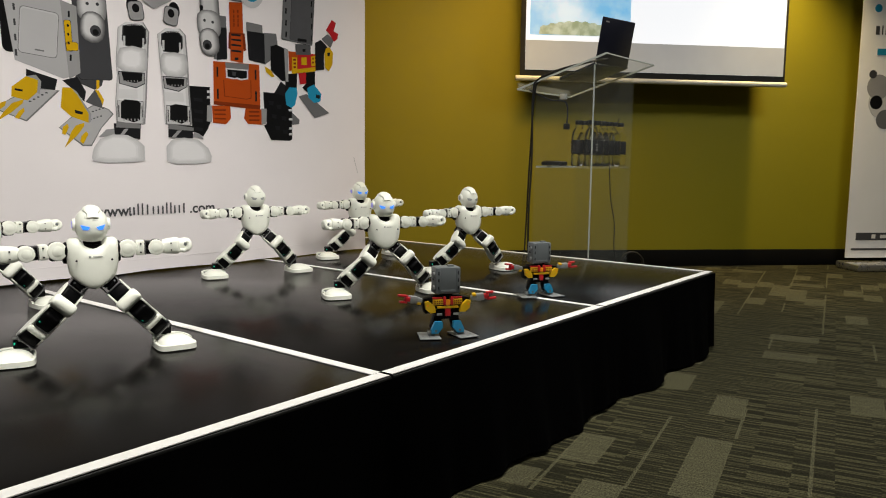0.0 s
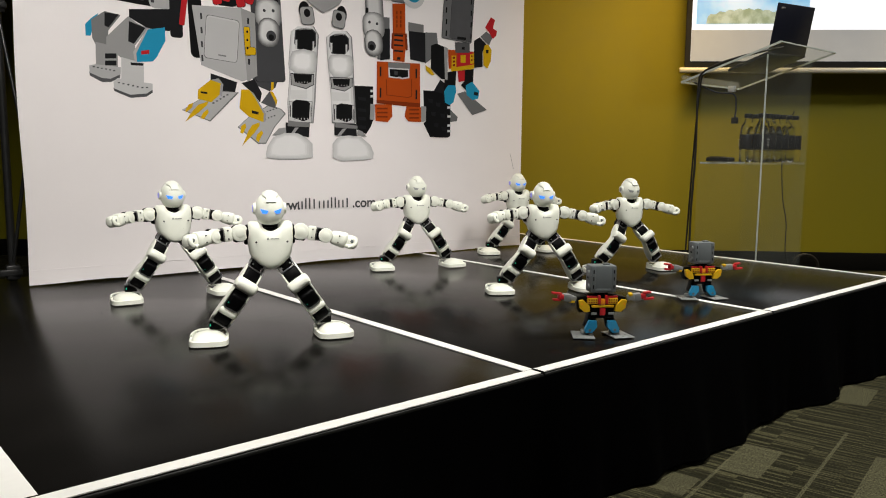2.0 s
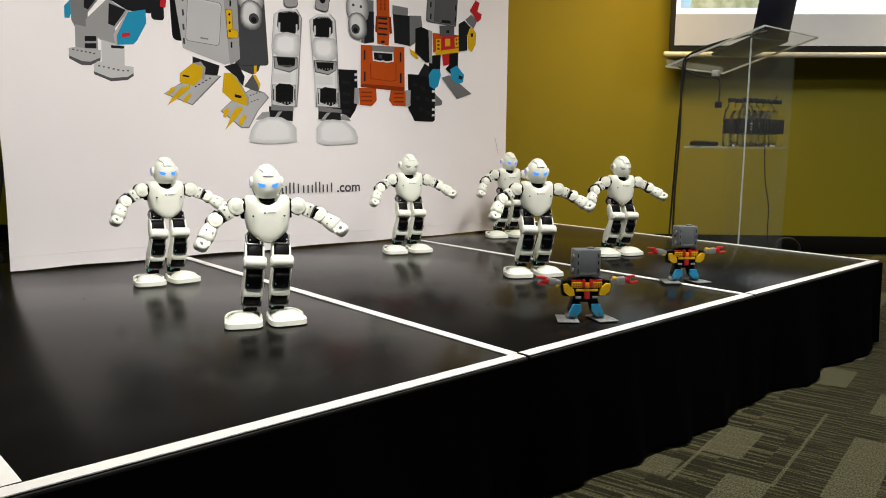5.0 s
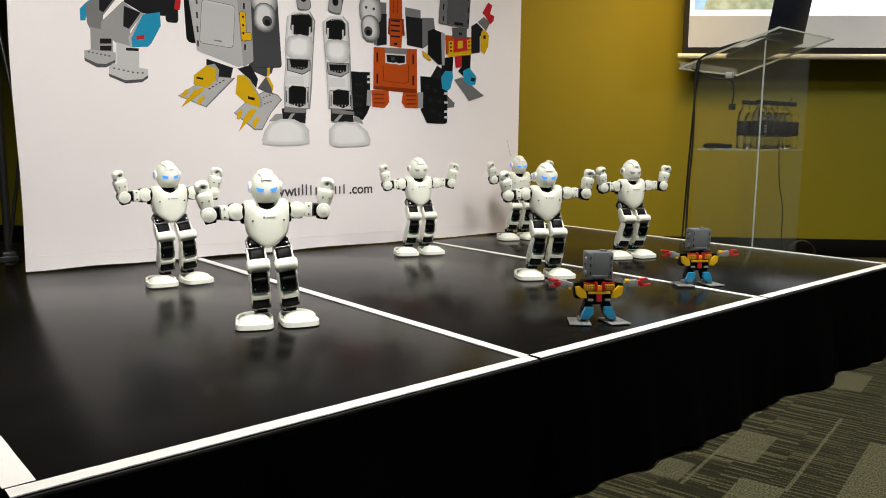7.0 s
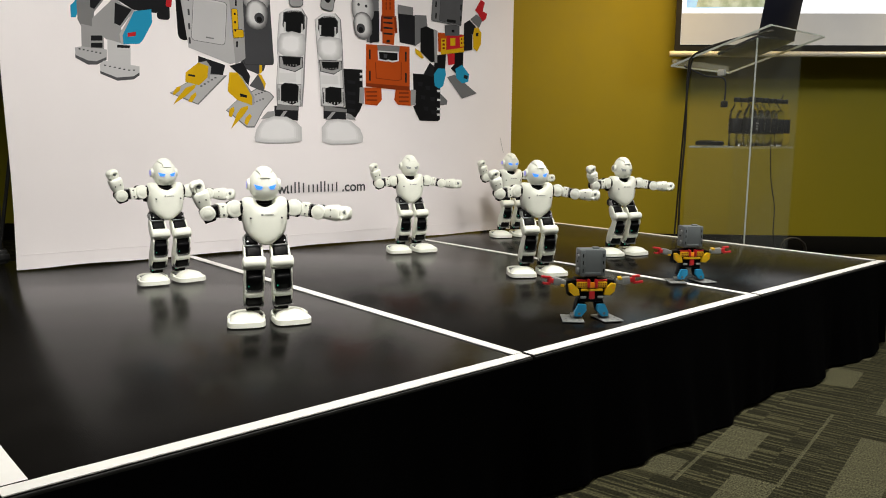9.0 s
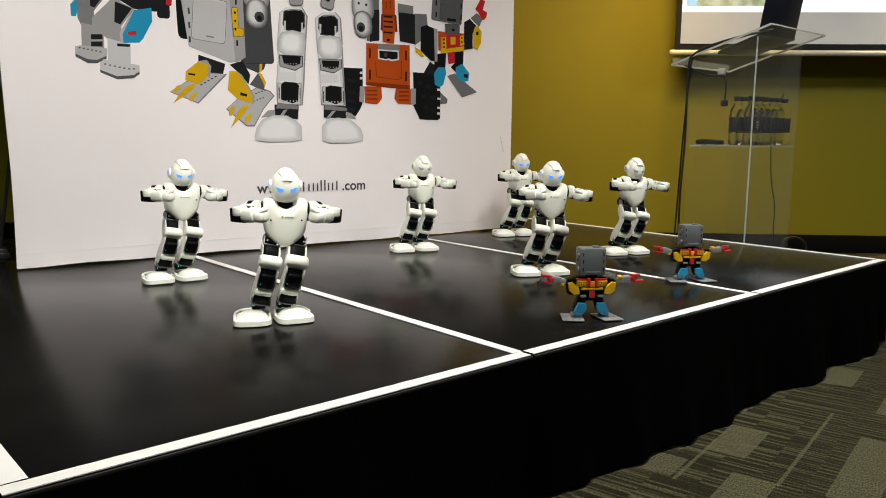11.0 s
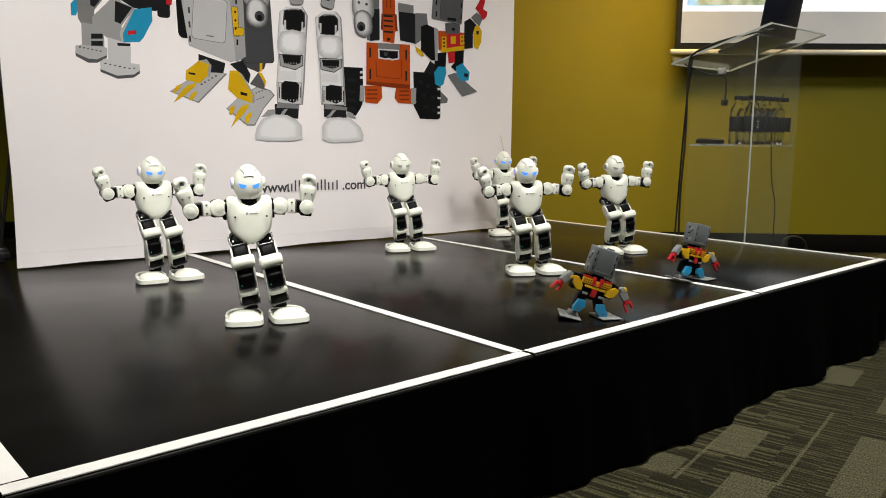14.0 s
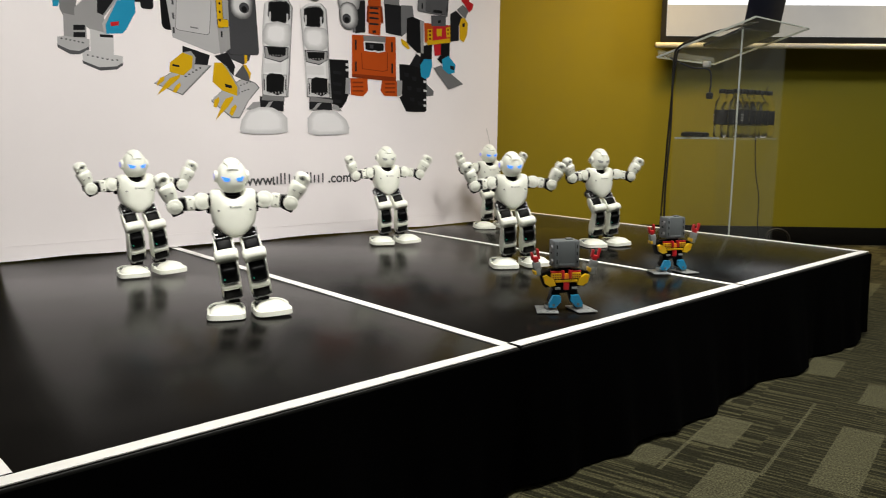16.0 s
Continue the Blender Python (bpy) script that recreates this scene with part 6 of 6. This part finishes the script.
# The dance, the same for all: seconds; hips across, hips down, lean, turn; feet apart; lift of foot a, b;
# arm a: upper raise, forward, fore raise, forward; arm b likewise (raise 0 hangs, 90 level, 180 up)
DANCE = [
    (0.00, 0.000, -0.050, 0, 0, 0.300, 0, 0, 88, 8, 90, 10, 90, 5, 92, 5),
    (0.30, 0.000, -0.050, 0, 0, 0.300, 0, 0, 84, 8, 80, 12, 86, 5, 84, 8),
    (0.50, 0.000, -0.050, 0, 0, 0.300, 0, 0, 86, 5, 90, 8, 88, 5, 98, 8),
    (0.70, 0.000, -0.049, 0, 0, 0.300, 0, 0, 87, 8, 106, 15, 85, 5, 118, 10),
    (1.00, 0.000, -0.050, 0, 0, 0.300, 0, 0, 86, 8, 88, 45, 88, 5, 88, 8),
    (1.25, 0.000, -0.050, 0, 0, 0.300, 0, 0, 72, 15, 65, 40, 75, 10, 68, 10),
    (1.50, 0.000, -0.038, 0, 0, 0.292, 0, 0, 58, 20, 42, 45, 66, 8, 54, 20),
    (1.75, 0.000, -0.027, 0, 0, 0.252, 0, 0, 80, 15, 88, 70, 82, 10, 80, 18),
    (2.00, 0.000, -0.029, 0, 0, 0.262, 0, 0, 84, 10, 84, 38, 80, 10, 74, 12),
    (2.25, 0.000, -0.027, 0, 0, 0.258, 0, 0, 72, 10, 64, 25, 74, 10, 62, 15),
    (2.50, 0.003, -0.014, 1, 0, 0.190, 0, 0, 58, 15, 40, 35, 62, 10, 46, 15),
    (2.75, 0.000, -0.006, 0, 0, 0.071, 0, 0, 45, 5, 20, 15, 45, 5, 20, 15),
    (3.00, 0.000, -0.003, 0, 0, 0.066, 0, 0, 37, 0, 4, 40, 37, 0, 8, 30),
    (3.70, 0.000, -0.003, 0, 0, 0.066, 0, 0, 36, 0, 4, 40, 36, 0, 7, 30),
    (4.50, -0.024, -0.004, -1, 0, 0.066, 0, 0, 62, 10, 60, 40, 55, 5, 30, 40),
    (5.20, 0.024, -0.004, 1, 0, 0.066, 0, 0, 55, 10, 30, 40, 70, 5, 70, 40),
    (5.75, 0.035, -0.011, 2, 0, 0.070, 0, 0, 66, 40, 40, 70, 74, 20, 40, 45),
    (6.00, 0.010, -0.010, 0, 0, 0.070, 0, 0, 76, 10, 78, 30, 78, 10, 68, 15),
    (6.25, 0.000, -0.010, 0, 0, 0.070, 0, 0, 86, 10, 110, 15, 86, 10, 112, 15),
    (6.50, 0.003, -0.010, 0, 0, 0.070, 0, 0, 90, 10, 165, 20, 90, 10, 160, 20),
    (7.00, 0.004, -0.010, -1, 0, 0.070, 0, 0, 88, 12, 168, 25, 88, 10, 168, 25),
    (7.25, -0.029, -0.010, -2, 0, 0.070, 0, 0, 70, 15, 85, 30, 86, 10, 162, 20),
    (7.50, -0.037, -0.012, -2, 0, 0.058, 0, 5, 16, 14, 46, 116, 82, 10, 165, 20),
    (7.75, -0.026, -0.010, -1, 0, 0.070, 0, 2, 38, 18, 40, 66, 84, 10, 162, 20),
    (8.00, 0.018, -0.010, 0, 0, 0.070, 0, 0, 80, 15, 78, 20, 84, 10, 155, 20),
    (8.25, 0.036, -0.010, 1, 0, 0.070, 2, 0, 86, 12, 168, 20, 80, 10, 130, 20),
    (8.50, 0.044, -0.012, 2, 0, 0.056, 8, 0, 84, 15, 170, 20, 30, 15, 16, 60),
    (8.75, 0.024, -0.010, 1, 0, 0.070, 3, 0, 84, 15, 166, 20, 48, 15, 40, 50),
    (9.00, -0.002, -0.010, 0, 0, 0.070, 0, 0, 84, 15, 160, 20, 80, 20, 88, 30),
    (9.25, -0.040, -0.011, -2, 0, 0.070, 0, 2, 84, 15, 150, 10, 84, 10, 160, 20),
    (9.75, -0.016, -0.010, -1, 0, 0.070, 0, 0, 84, 15, 160, 20, 84, 10, 160, 20),
    (10.50, 0.016, -0.010, 1, 0, 0.070, 0, 0, 80, 15, 110, 60, 80, 10, 110, 60),
    (11.25, 0.042, -0.018, 2, -4, 0.060, 0, 0, 88, 76, 90, 165, 88, 76, 90, 165),
    (11.50, 0.036, -0.018, 2, 7, 0.059, 0, 0, 88, 76, 90, 165, 88, 76, 90, 165),
    (12.00, -0.006, -0.018, 0, 20, 0.066, 0, 0, 88, 76, 90, 165, 88, 76, 90, 165),
    (12.25, -0.027, -0.019, -1, 20, 0.072, 0, 0, 88, 75, 90, 165, 88, 75, 90, 165),
    (12.50, -0.035, -0.020, -2, 20, 0.078, 0, 0, 88, 74, 90, 165, 88, 74, 92, 165),
    (12.75, -0.027, -0.011, -1, 6, 0.070, 0, 0, 62, 25, 48, 40, 68, 15, 58, 20),
    (13.00, 0.000, -0.010, 0, 0, 0.070, 0, 0, 72, 12, 98, 32, 72, 10, 106, 32),
    (13.25, -0.003, -0.010, 0, 0, 0.070, 0, 0, 86, 10, 125, 20, 86, 10, 130, 20),
    (13.50, -0.011, -0.010, 0, 0, 0.070, 0, 0, 88, 12, 165, 15, 86, 10, 165, 20),
    (14.00, -0.032, -0.010, -1, 0, 0.070, 0, 0, 88, 12, 162, 20, 86, 10, 172, 20),
    (14.25, -0.032, -0.011, -2, 0, 0.070, 0, 2, 44, 20, 56, 70, 84, 10, 164, 20),
    (14.50, -0.035, -0.012, -2, 0, 0.056, 0, 5, 16, 16, 42, 120, 82, 10, 165, 20),
    (14.75, -0.027, -0.010, -1, 0, 0.070, 0, 0, 42, 20, 32, 40, 84, 10, 162, 20),
    (15.00, 0.025, -0.010, 1, 0, 0.070, 0, 0, 86, 12, 140, 20, 84, 10, 158, 20),
    (15.25, 0.044, -0.011, 2, 0, 0.070, 6, 0, 86, 12, 166, 20, 62, 15, 66, 40),
    (15.50, 0.042, -0.012, 2, 0, 0.056, 8, 0, 84, 15, 168, 20, 38, 10, 34, 122),
    (15.75, 0.013, -0.010, 1, 0, 0.070, 2, 0, 84, 15, 166, 20, 66, 15, 62, 20),
    (16.00, -0.027, -0.011, -1, 0, 0.070, 0, 2, 84, 15, 158, 20, 82, 10, 150, 20),
]


def at_time(rows, t):
    """The row of values at a time: eased from one given row to the next."""
    for a, b in zip(rows, rows[1:]):
        if t <= b[0] + 1e-6:
            k = (t - a[0]) / (b[0] - a[0])
            k = k * k * (3 - 2 * k) * 0.5 + k * 0.5
            return [x + (y - x) * k for x, y in zip(a[1:], b[1:])]
    return list(rows[-1][1:])


def basis(origin, up, front):
    """A pose whose z runs along up and whose -y faces front as nearly as it can."""
    z = up.normalized()
    y = -front
    x = y.cross(z)
    if x.length < 1e-3:
        x = Vector((1, 0, 0))
    x.normalize()
    y = z.cross(x)
    return Matrix(((x.x, y.x, z.x, origin.x), (x.y, y.y, z.y, origin.y), (x.z, y.z, z.z, origin.z), (0, 0, 0, 1)))


FRONT = Vector((0, -1, 0))


def arm_way(side, rise, ahead):
    r, f = radians(rise), radians(ahead)
    return Vector((side * math.sin(r) * math.cos(f), -math.sin(r) * math.sin(f), -math.cos(r)))


# how far the whole robot stands to its right before it draws its feet together
SIDESTEP = [(0.0, -0.038), (1.5, -0.037), (1.75, -0.026), (2.25, -0.023), (2.75, 0.0), (3.75, 0.0), (5.75, -0.010), (7.0, -0.008), (7.5, -0.018), (8.0, -0.004), (8.5, 0.005), (9.0, -0.010), (9.25, -0.016),
            (10.5, 0.0), (11.5, 0.0), (12.5, -0.013), (13.0, -0.006), (14.5, -0.020), (15.5, 0.004), (16.0, -0.024)]


# how far the torso bends forward
BOW = [(0.0, 0), (10.5, 0), (11.25, 7), (12.5, 8), (12.75, 3), (13.0, 0), (16.0, 0)]


def stance(v, step, bow):
    """Poses of all moving parts, in the robot's space, for one row of the dance."""
    dx, dz, lean, turn, apart, la, lb = v[:7]
    out = {}
    body = Matrix.Translation((dx, 0, HIP + dz)) @ pose(0, 0, 0, 0, 0, turn) @ pose(0, 0, 0, bow, lean, 0)
    out["torso"] = out["head"] = body
    for side, tag, lift, arm in ((-1, "a", la, v[7:11]), (1, "b", lb, v[11:15])):
        sho = Vector((side * SHO_X, 0, SHO_Z))
        d1, d2 = arm_way(side, arm[0], arm[1]), arm_way(side, arm[2], arm[3])
        elbow = sho + d1 * UPPER
        f1 = FRONT if abs(d1.y) < 0.9 else Vector((0, 0, 1))
        # the gripper opens towards the front, or inwards when the forearm points ahead
        out["ua" + tag] = body @ basis(sho, -d1, f1)
        fold = min(1.0, max(0.0, (arm[3] - 45) / 75))
        f2 = FRONT * (1 - fold) + Vector((0, 0, 1)) * fold if arm[2] < 120 else FRONT
        if fold < 0.3 and abs(d2.y) > 0.85:
            f2 = Vector((0, 0, 1))
        out["fa" + tag] = body @ basis(elbow, -d2, f2)
        hip = body @ Vector((side * 0.0315, 0, -0.004))
        foot_z = ANKLE + abs(lift) * 0.0009
        ank = Vector((side * apart / 2, 0.0, foot_z))
        d = ank - hip
        L = min(d.length, (THIGH + SHIN) * 0.999)
        dn = d.normalized()
        ca = (THIGH ** 2 + L ** 2 - SHIN ** 2) / (2 * THIGH * L)
        fwd = (FRONT - dn * FRONT.dot(dn)).normalized()
        knee = hip + dn * THIGH * ca + fwd * THIGH * math.sqrt(max(0.0, 1 - ca * ca))
        out["th" + tag] = basis(hip, hip - knee, FRONT)
        out["sh" + tag] = basis(knee, knee - ank, FRONT)
        out["ft" + tag] = Matrix.Translation(ank) @ pose(0, 0, 0, 0, -side * lift, side * 5)
    return {key: Matrix.Translation((step, 0, 0)) @ m for key, m in out.items()}


# where the robots stand: x, y, turn
PLACES = [
    (0.754, 1.292, -6),
    (0.731, 0.623, -22),
    (1.742, 1.315, -18),
    (2.400, 1.395, -20),
    (1.742, 0.648, -28),
    (2.345, 0.742, -21),
]
LOOKS = ["glowing blue eyes, beside the banner's edge", "glowing blue eyes, at the stage front", "dim grey eyes, before the banner",
         "blue eyes, at the stage back", "blue eyes, behind a block robot", "dim grey eyes, near the lectern"]
TROUPE = []
for (x, y, turn), words in zip(PLACES, LOOKS):
    if not TROUPE:
        bot, ps = humanoid(M_EYE)
        bot.matrix_basis = pose(x, y, H + 0.0015, 0, 0, turn)
    else:
        src, ps0 = TROUPE[0]
        bot = copy_thing(src, pose(x, y, H + 0.0015, 0, 0, turn))
        ps = dict(zip(ps0.keys(), [bot.children[src.children.index(o)] for o in ps0.values()]))
    # two of them have their eye lights off
    if words.startswith("dim"):
        for ob in ps["head"].children_recursive:
            off = M_EYE_OFF if ob.name.startswith("eye") else M_EMBLEM if ob.name.startswith("ear_light") else None
            if off:
                ob.data = ob.data.copy()
                ob.data.materials[0] = off
    TROUPE.append((bot, ps))
    tagged(bot, "white humanoid toy robot with " + words)

# ---- small block robots ----
M_SLOT = mat("dark_orange_slot", (0.22, 0.06, 0.006), 0.5, vary=0.1, scale=70)


def block_robot():
    bot = tagged(new("block_robot"), "small toy robot of coloured building blocks with a grey cube head", "robot", "small block robots")
    out = {}
    # body
    t = rbox(B(), (0, 0.008, 0.030), (0.078, 0.036, 0.046), 0.003)
    rbox(t, (0, 0.0, 0.006), (0.060, 0.028, 0.026), 0.003)
    body = part("torso", t, M_DARK, bot, "black servo body")
    for s in (-1, 1):
        t = rbox(B(), (s * 0.0255, -0.013, 0.0375), (0.026, 0.010, 0.0145), 0.001)
        grille = part("chest_grille", t, M_JYEL, body, "yellow slotted chest block")
        for i in range(4):
            for z in (0.0345, 0.0405):
                part("slot", rbox(B(), (s * (0.0165 + 0.0060 * i), -0.0181, z), (0.0036, 0.0006, 0.0036)), M_SLOT, grille)
        part("shoulder_strip", rbox(B(), (s * 0.027, -0.010, 0.0480), (0.024, 0.012, 0.005), 0.001), M_JRED, body, "red strip")
        t = rbox(B(), (s * 0.0095, -0.016, 0.0410), (0.0070, 0.014, 0.022), 0.002)
        part("chest_rail", t, M_JRED, body, "red block")
    t = rbox(B(), (0, -0.014, 0.036), (0.012, 0.010, 0.014), 0.001)
    part("chest_middle", t, M_JORANGE, body, "orange block")
    part("belt", rbox(B(), (0, -0.016, 0.0245), (0.056, 0.008, 0.0060), 0.001), M_JYEL, body, "yellow belt block")
    part("apron", rbox(B(), (0, -0.016, 0.0115), (0.014, 0.006, 0.020), 0.001), M_JRED, body, "red block")
    for s in (-1, 1):
        part("hip_bolt", rbox(B(), (s * 0.022, -0.017, 0.006), (0.014, 0.004, 0.006), 0.001), M_JLITE, body)
    # cube head
    t = rbox(B(), (0, 0.004, 0.0925), (0.066, 0.044, 0.068), 0.003)
    for s in (-1, 1):
        rbox(t, (s * 0.026, -0.0185, 0.0925), (0.010, 0.003, 0.064), 0.001)
    rbox(t, (0, -0.0185, 0.066), (0.040, 0.003, 0.006), 0.001)
    rbox(t, (0.012, 0.004, 0.128), (0.016, 0.014, 0.005), 0.001)
    head = part("head", t, M_JGREY, bot, "grey cube head")
    for s in (-1, 1):
        for z in (0.074, 0.094, 0.112):
            part("slot", rbox(B(), (s * 0.026, -0.0202, z), (0.0025, 0.001, 0.009)), M_DARK, head)
            part("slot", rbox(B(), (s * 0.0332, 0.006, z), (0.001, 0.010, 0.004)), M_DARK, head)
    for z in (0.074, 0.108):
        part("head_pin", rod(B(), (-0.033, -0.004, z), (-0.037, -0.004, z), 0.006), M_JLITE, head)
    part("neck", rbox(B(), (0, 0.004, 0.056), (0.030, 0.026, 0.010), 0.002), M_DARK, head)
    out["torso"], out["head"] = body, head
    for s, tag in ((-1, "a"), (1, "b")):
        # upper arm: yellow guard, pointing along -z from the shoulder
        t = rbox(B(), (0, 0.006, -0.012), (0.024, 0.030, 0.040), 0.003)
        ua = part("upper_arm", t, M_DARK, bot, "black arm servo")
        t = B()
        prism(t, [(-s * x, z - 0.0145) for x, z in ((-0.0124, 0.0158), (-0.001, 0.0158), (0.0125, -0.001), (0.0125, -0.0165), (-0.002, -0.0155), (-0.0124, -0.0034))], -0.019, -0.009, 0.0007)
        part("guard", t, M_JYEL, ua, "yellow arm guard", smooth=False)
        part("guard_hole", rod(B(), (-s * -0.0065, -0.0186, -0.0085), (-s * -0.0065, -0.0196, -0.0085), 0.0024, segs=12), M_JORANGE, ua)
        fa = part("forearm", rbox(rbox(B(), (0, 0, -0.020), (0.018, 0.018, 0.022), 0.002), (0, 0, -0.006), (0.012, 0.020, 0.018), 0.002), M_JLITE, bot, "grey forearm")
        part("elbow_pin", rbox(B(), (0.008, 0, -0.006), (0.006, 0.022, 0.010), 0.001), M_JYEL, fa)
        t = rbox(B(), (0, 0, -0.037), (0.012, 0.014, 0.014), 0.002)
        for k in (-1, 1):
            rbox(t, (k * 0.008, 0, -0.050 if k < 0 else -0.047), (0.0055, 0.011, 0.026 if k < 0 else 0.020), 0.0015)
        part("claw", t, M_JRED, fa, "red claw")
        # leg
        t = rbox(B(), (0, 0.006, -0.018), (0.022, 0.026, 0.036), 0.003)
        lg = part("leg", t, M_DARK, bot, "black leg servo")
        t = B()
        ca_, sa_ = math.cos(radians(19)), math.sin(radians(19))
        prism(t, [(-s * (x * ca_ - z * sa_), x * sa_ + z * ca_ - 0.028) for x, z in ((-0.0043, 0.016), (0.015, 0.0138), (0.015, -0.002), (0.001, -0.016), (-0.0158, -0.0138), (-0.0158, -0.0043))], -0.021, -0.009, 0.0008)
        part("shin_guard", t, M_JBLUE, lg, "blue shin guard", smooth=False)
        part("guard_hole", rod(B(), (s * 0.0015, -0.0206, -0.037), (s * 0.0015, -0.0216, -0.037), 0.0036, segs=12), M_JGREY, lg)
        t = rbox(B(), (s * 0.006, -0.006, -0.0015), (0.054, 0.078, 0.003), 0.001)
        rbox(t, (0, 0.004, 0.005), (0.020, 0.026, 0.010), 0.002)
        ft = part("foot_plate", t, M_JLITE, bot, "flat grey foot plate")
        t = B()
        for i in range(3):
            for j in range(2):
                rod(t, (s * 0.006 - 0.016 + 0.016 * i, -0.034 + 0.02 * j, 0.0), (s * 0.006 - 0.016 + 0.016 * i, -0.034 + 0.02 * j, 0.0006), 0.003, segs=10)
        part("peg_hole", t, M_JGREY, ft)
        out.update({"ua" + tag: ua, "fa" + tag: fa, "lg" + tag: lg, "ft" + tag: ft})
    return bot, out


# seconds; across, down, lean, turn, splay of the legs; raise of upper arm and forearm a, of b
STEPS = [
    (0.00, 0, 0, 0, 0, 0, 58, 98, 58, 98),
    (11.30, 0, 0, 0, 0, 0, 58, 98, 58, 98),
    (11.50, 0, 0, 0, 4, 0, 50, 10, 60, 165),
    (11.85, 0, -0.014, 0, 4, 34, 56, 82, 46, 84),
    (12.00, 0, -0.020, 0, 4, 50, 56, 54, 46, 50),
    (12.25, 0, -0.018, 0, 2, 44, 52, 60, 46, 78),
    (12.50, 0, 0, 0, 2, 0, 40, 168, 40, 166),
    (12.70, 0, 0, 0, 2, 2, 40, 128, 40, 150),
    (13.00, 0, -0.024, 0, 2, 62, 52, 20, 52, 24),
    (13.50, 0.002, 0, -7, 14, 4, 30, 70, 78, 108),
    (14.00, 0, 0, 18, 0, 6, 66, 30, 40, 40),
    (14.25, 0.001, 0, 9, 0, 6, 64, 34, 42, 56),
    (14.50, 0.002, 0, 11, 0, 8, 64, 32, 42, 52),
    (14.80, 0.001, -0.008, 22, 0, 30, 60, 26, 46, 34),
    (15.00, 0, -0.024, 0, 0, 60, 56, 20, 52, 26),
    (15.20, 0, -0.002, 0, 3, 6, 48, 112, 52, 142),
    (15.50, 0, 0, -1, 6, 4, 42, 164, 46, 164),
    (16.00, 0, 0, -1, 2, 0, 40, 170, 44, 168),
]


# turn of the second block robot on its place
TWIST = [(0.0, 0), (12.5, 0), (13.0, 18), (13.5, 24), (14.5, 16), (15.5, 16), (16.0, 3)]


# how far the first and the second block robot shuffle across
SLIDE = [[(0.0, 0), (13.2, 0), (13.5, 0.007), (14.0, 0), (15.2, -0.004), (15.5, -0.026), (16.0, -0.031)],
         [(0.0, 0), (11.4, 0), (13.0, 0.010), (14.0, 0.004), (14.6, -0.008), (15.1, -0.032), (15.6, -0.024), (16.0, -0.010)]]


def block_stance(v):
    dx, dz, lean, turn, splay, ua_a, fa_a, ua_b, fa_b = v
    out = {}
    body = Matrix.Translation((dx, 0, 0.053 + dz)) @ pose(0, 0, 0, 0, 0, turn) @ pose(0, 0, 0, 0, lean, 0)
    out["torso"] = out["head"] = body
    for s, tag, u, f in ((-1, "a", ua_a, fa_a), (1, "b", ua_b, fa_b)):
        sho = Vector((s * 0.049, 0, 0.040))
        d1, d2 = arm_way(s, u * 0.5 - 38, 0), arm_way(s, f, 12)
        out["ua" + tag] = body @ basis(sho, -d1, FRONT)
        out["fa" + tag] = body @ basis(sho + Vector((s * 0.021, -0.002, 0.003)), -d2, FRONT)
        a = lean * 0.45 - s * (15 + splay * 0.56)
        hip = body @ Vector((s * 0.021, 0, 0.0))
        leg = Matrix.Translation(hip) @ pose(0, 0, 0, 0, a, 0)
        out["lg" + tag] = leg
        low = leg @ Vector((0, 0, -0.052))
        tip = -s * splay + (lean * 0.4)
        # plate stays on the stage: its lower edge touches
        half = 0.031
        z = 0.0036 + half * abs(math.sin(radians(tip))) * (0.85 if splay > 10 else 0.62)
        out["ft" + tag] = Matrix.Translation((low.x + s * 0.004, 0, z)) @ pose(0, 0, 0, 0, tip, s * 10)
    return out


SMALL = []
bot, ps = block_robot()
bot.matrix_basis = pose(1.358, 0.132, H + 0.0013, 0, 0, -35)
SMALL.append((bot, ps))
cp = copy_thing(bot, pose(2.022, 0.251, H + 0.0013, 0, 0, -33))
SMALL.append((cp, dict(zip(ps.keys(), [cp.children[bot.children.index(o)] for o in ps.values()]))))
tagged(bot, "small coloured block robot with grey cube head near the edge")
tagged(cp, "small coloured block robot with grey cube head on tape line")


def motions():
    times = [i * 0.125 for i in range(129)]
    dance = [(t, stance(at_time(DANCE, t), at_time(SIDESTEP, t)[0], at_time(BOW, t)[0])) for t in times]
    # the first two sway a little ahead of the others
    ahead = [(0.0, 0.0), (6.5, 0.0), (7.0, -0.020), (7.25, -0.004), (7.5, 0.0), (16.0, 0.0)]
    early = [(t, stance([v + (at_time(ahead, t)[0] if i == 0 else 0) for i, v in enumerate(at_time(DANCE, t))], at_time(SIDESTEP, t)[0], at_time(BOW, t)[0])) for t in times]
    for n, (_, ps) in enumerate(TROUPE):
        for key, ob in ps.items():
            walk(ob, [(t, s[key]) for t, s in (early if n < 2 else dance)])
    # the second block robot keeps a little ahead of the first
    for n, (_, ps) in enumerate(SMALL):
        steps = [(t, block_stance(at_time(STEPS, min(16.0, t + 0.12 * n)))) for t in times]
        for key, ob in ps.items():
            walk(ob, [(t, pose(at_time(SLIDE[n], t)[0], 0, 0, 0, 0, n * at_time(TWIST, t)[0]) @ s[key]) for t, s in steps])


motions()
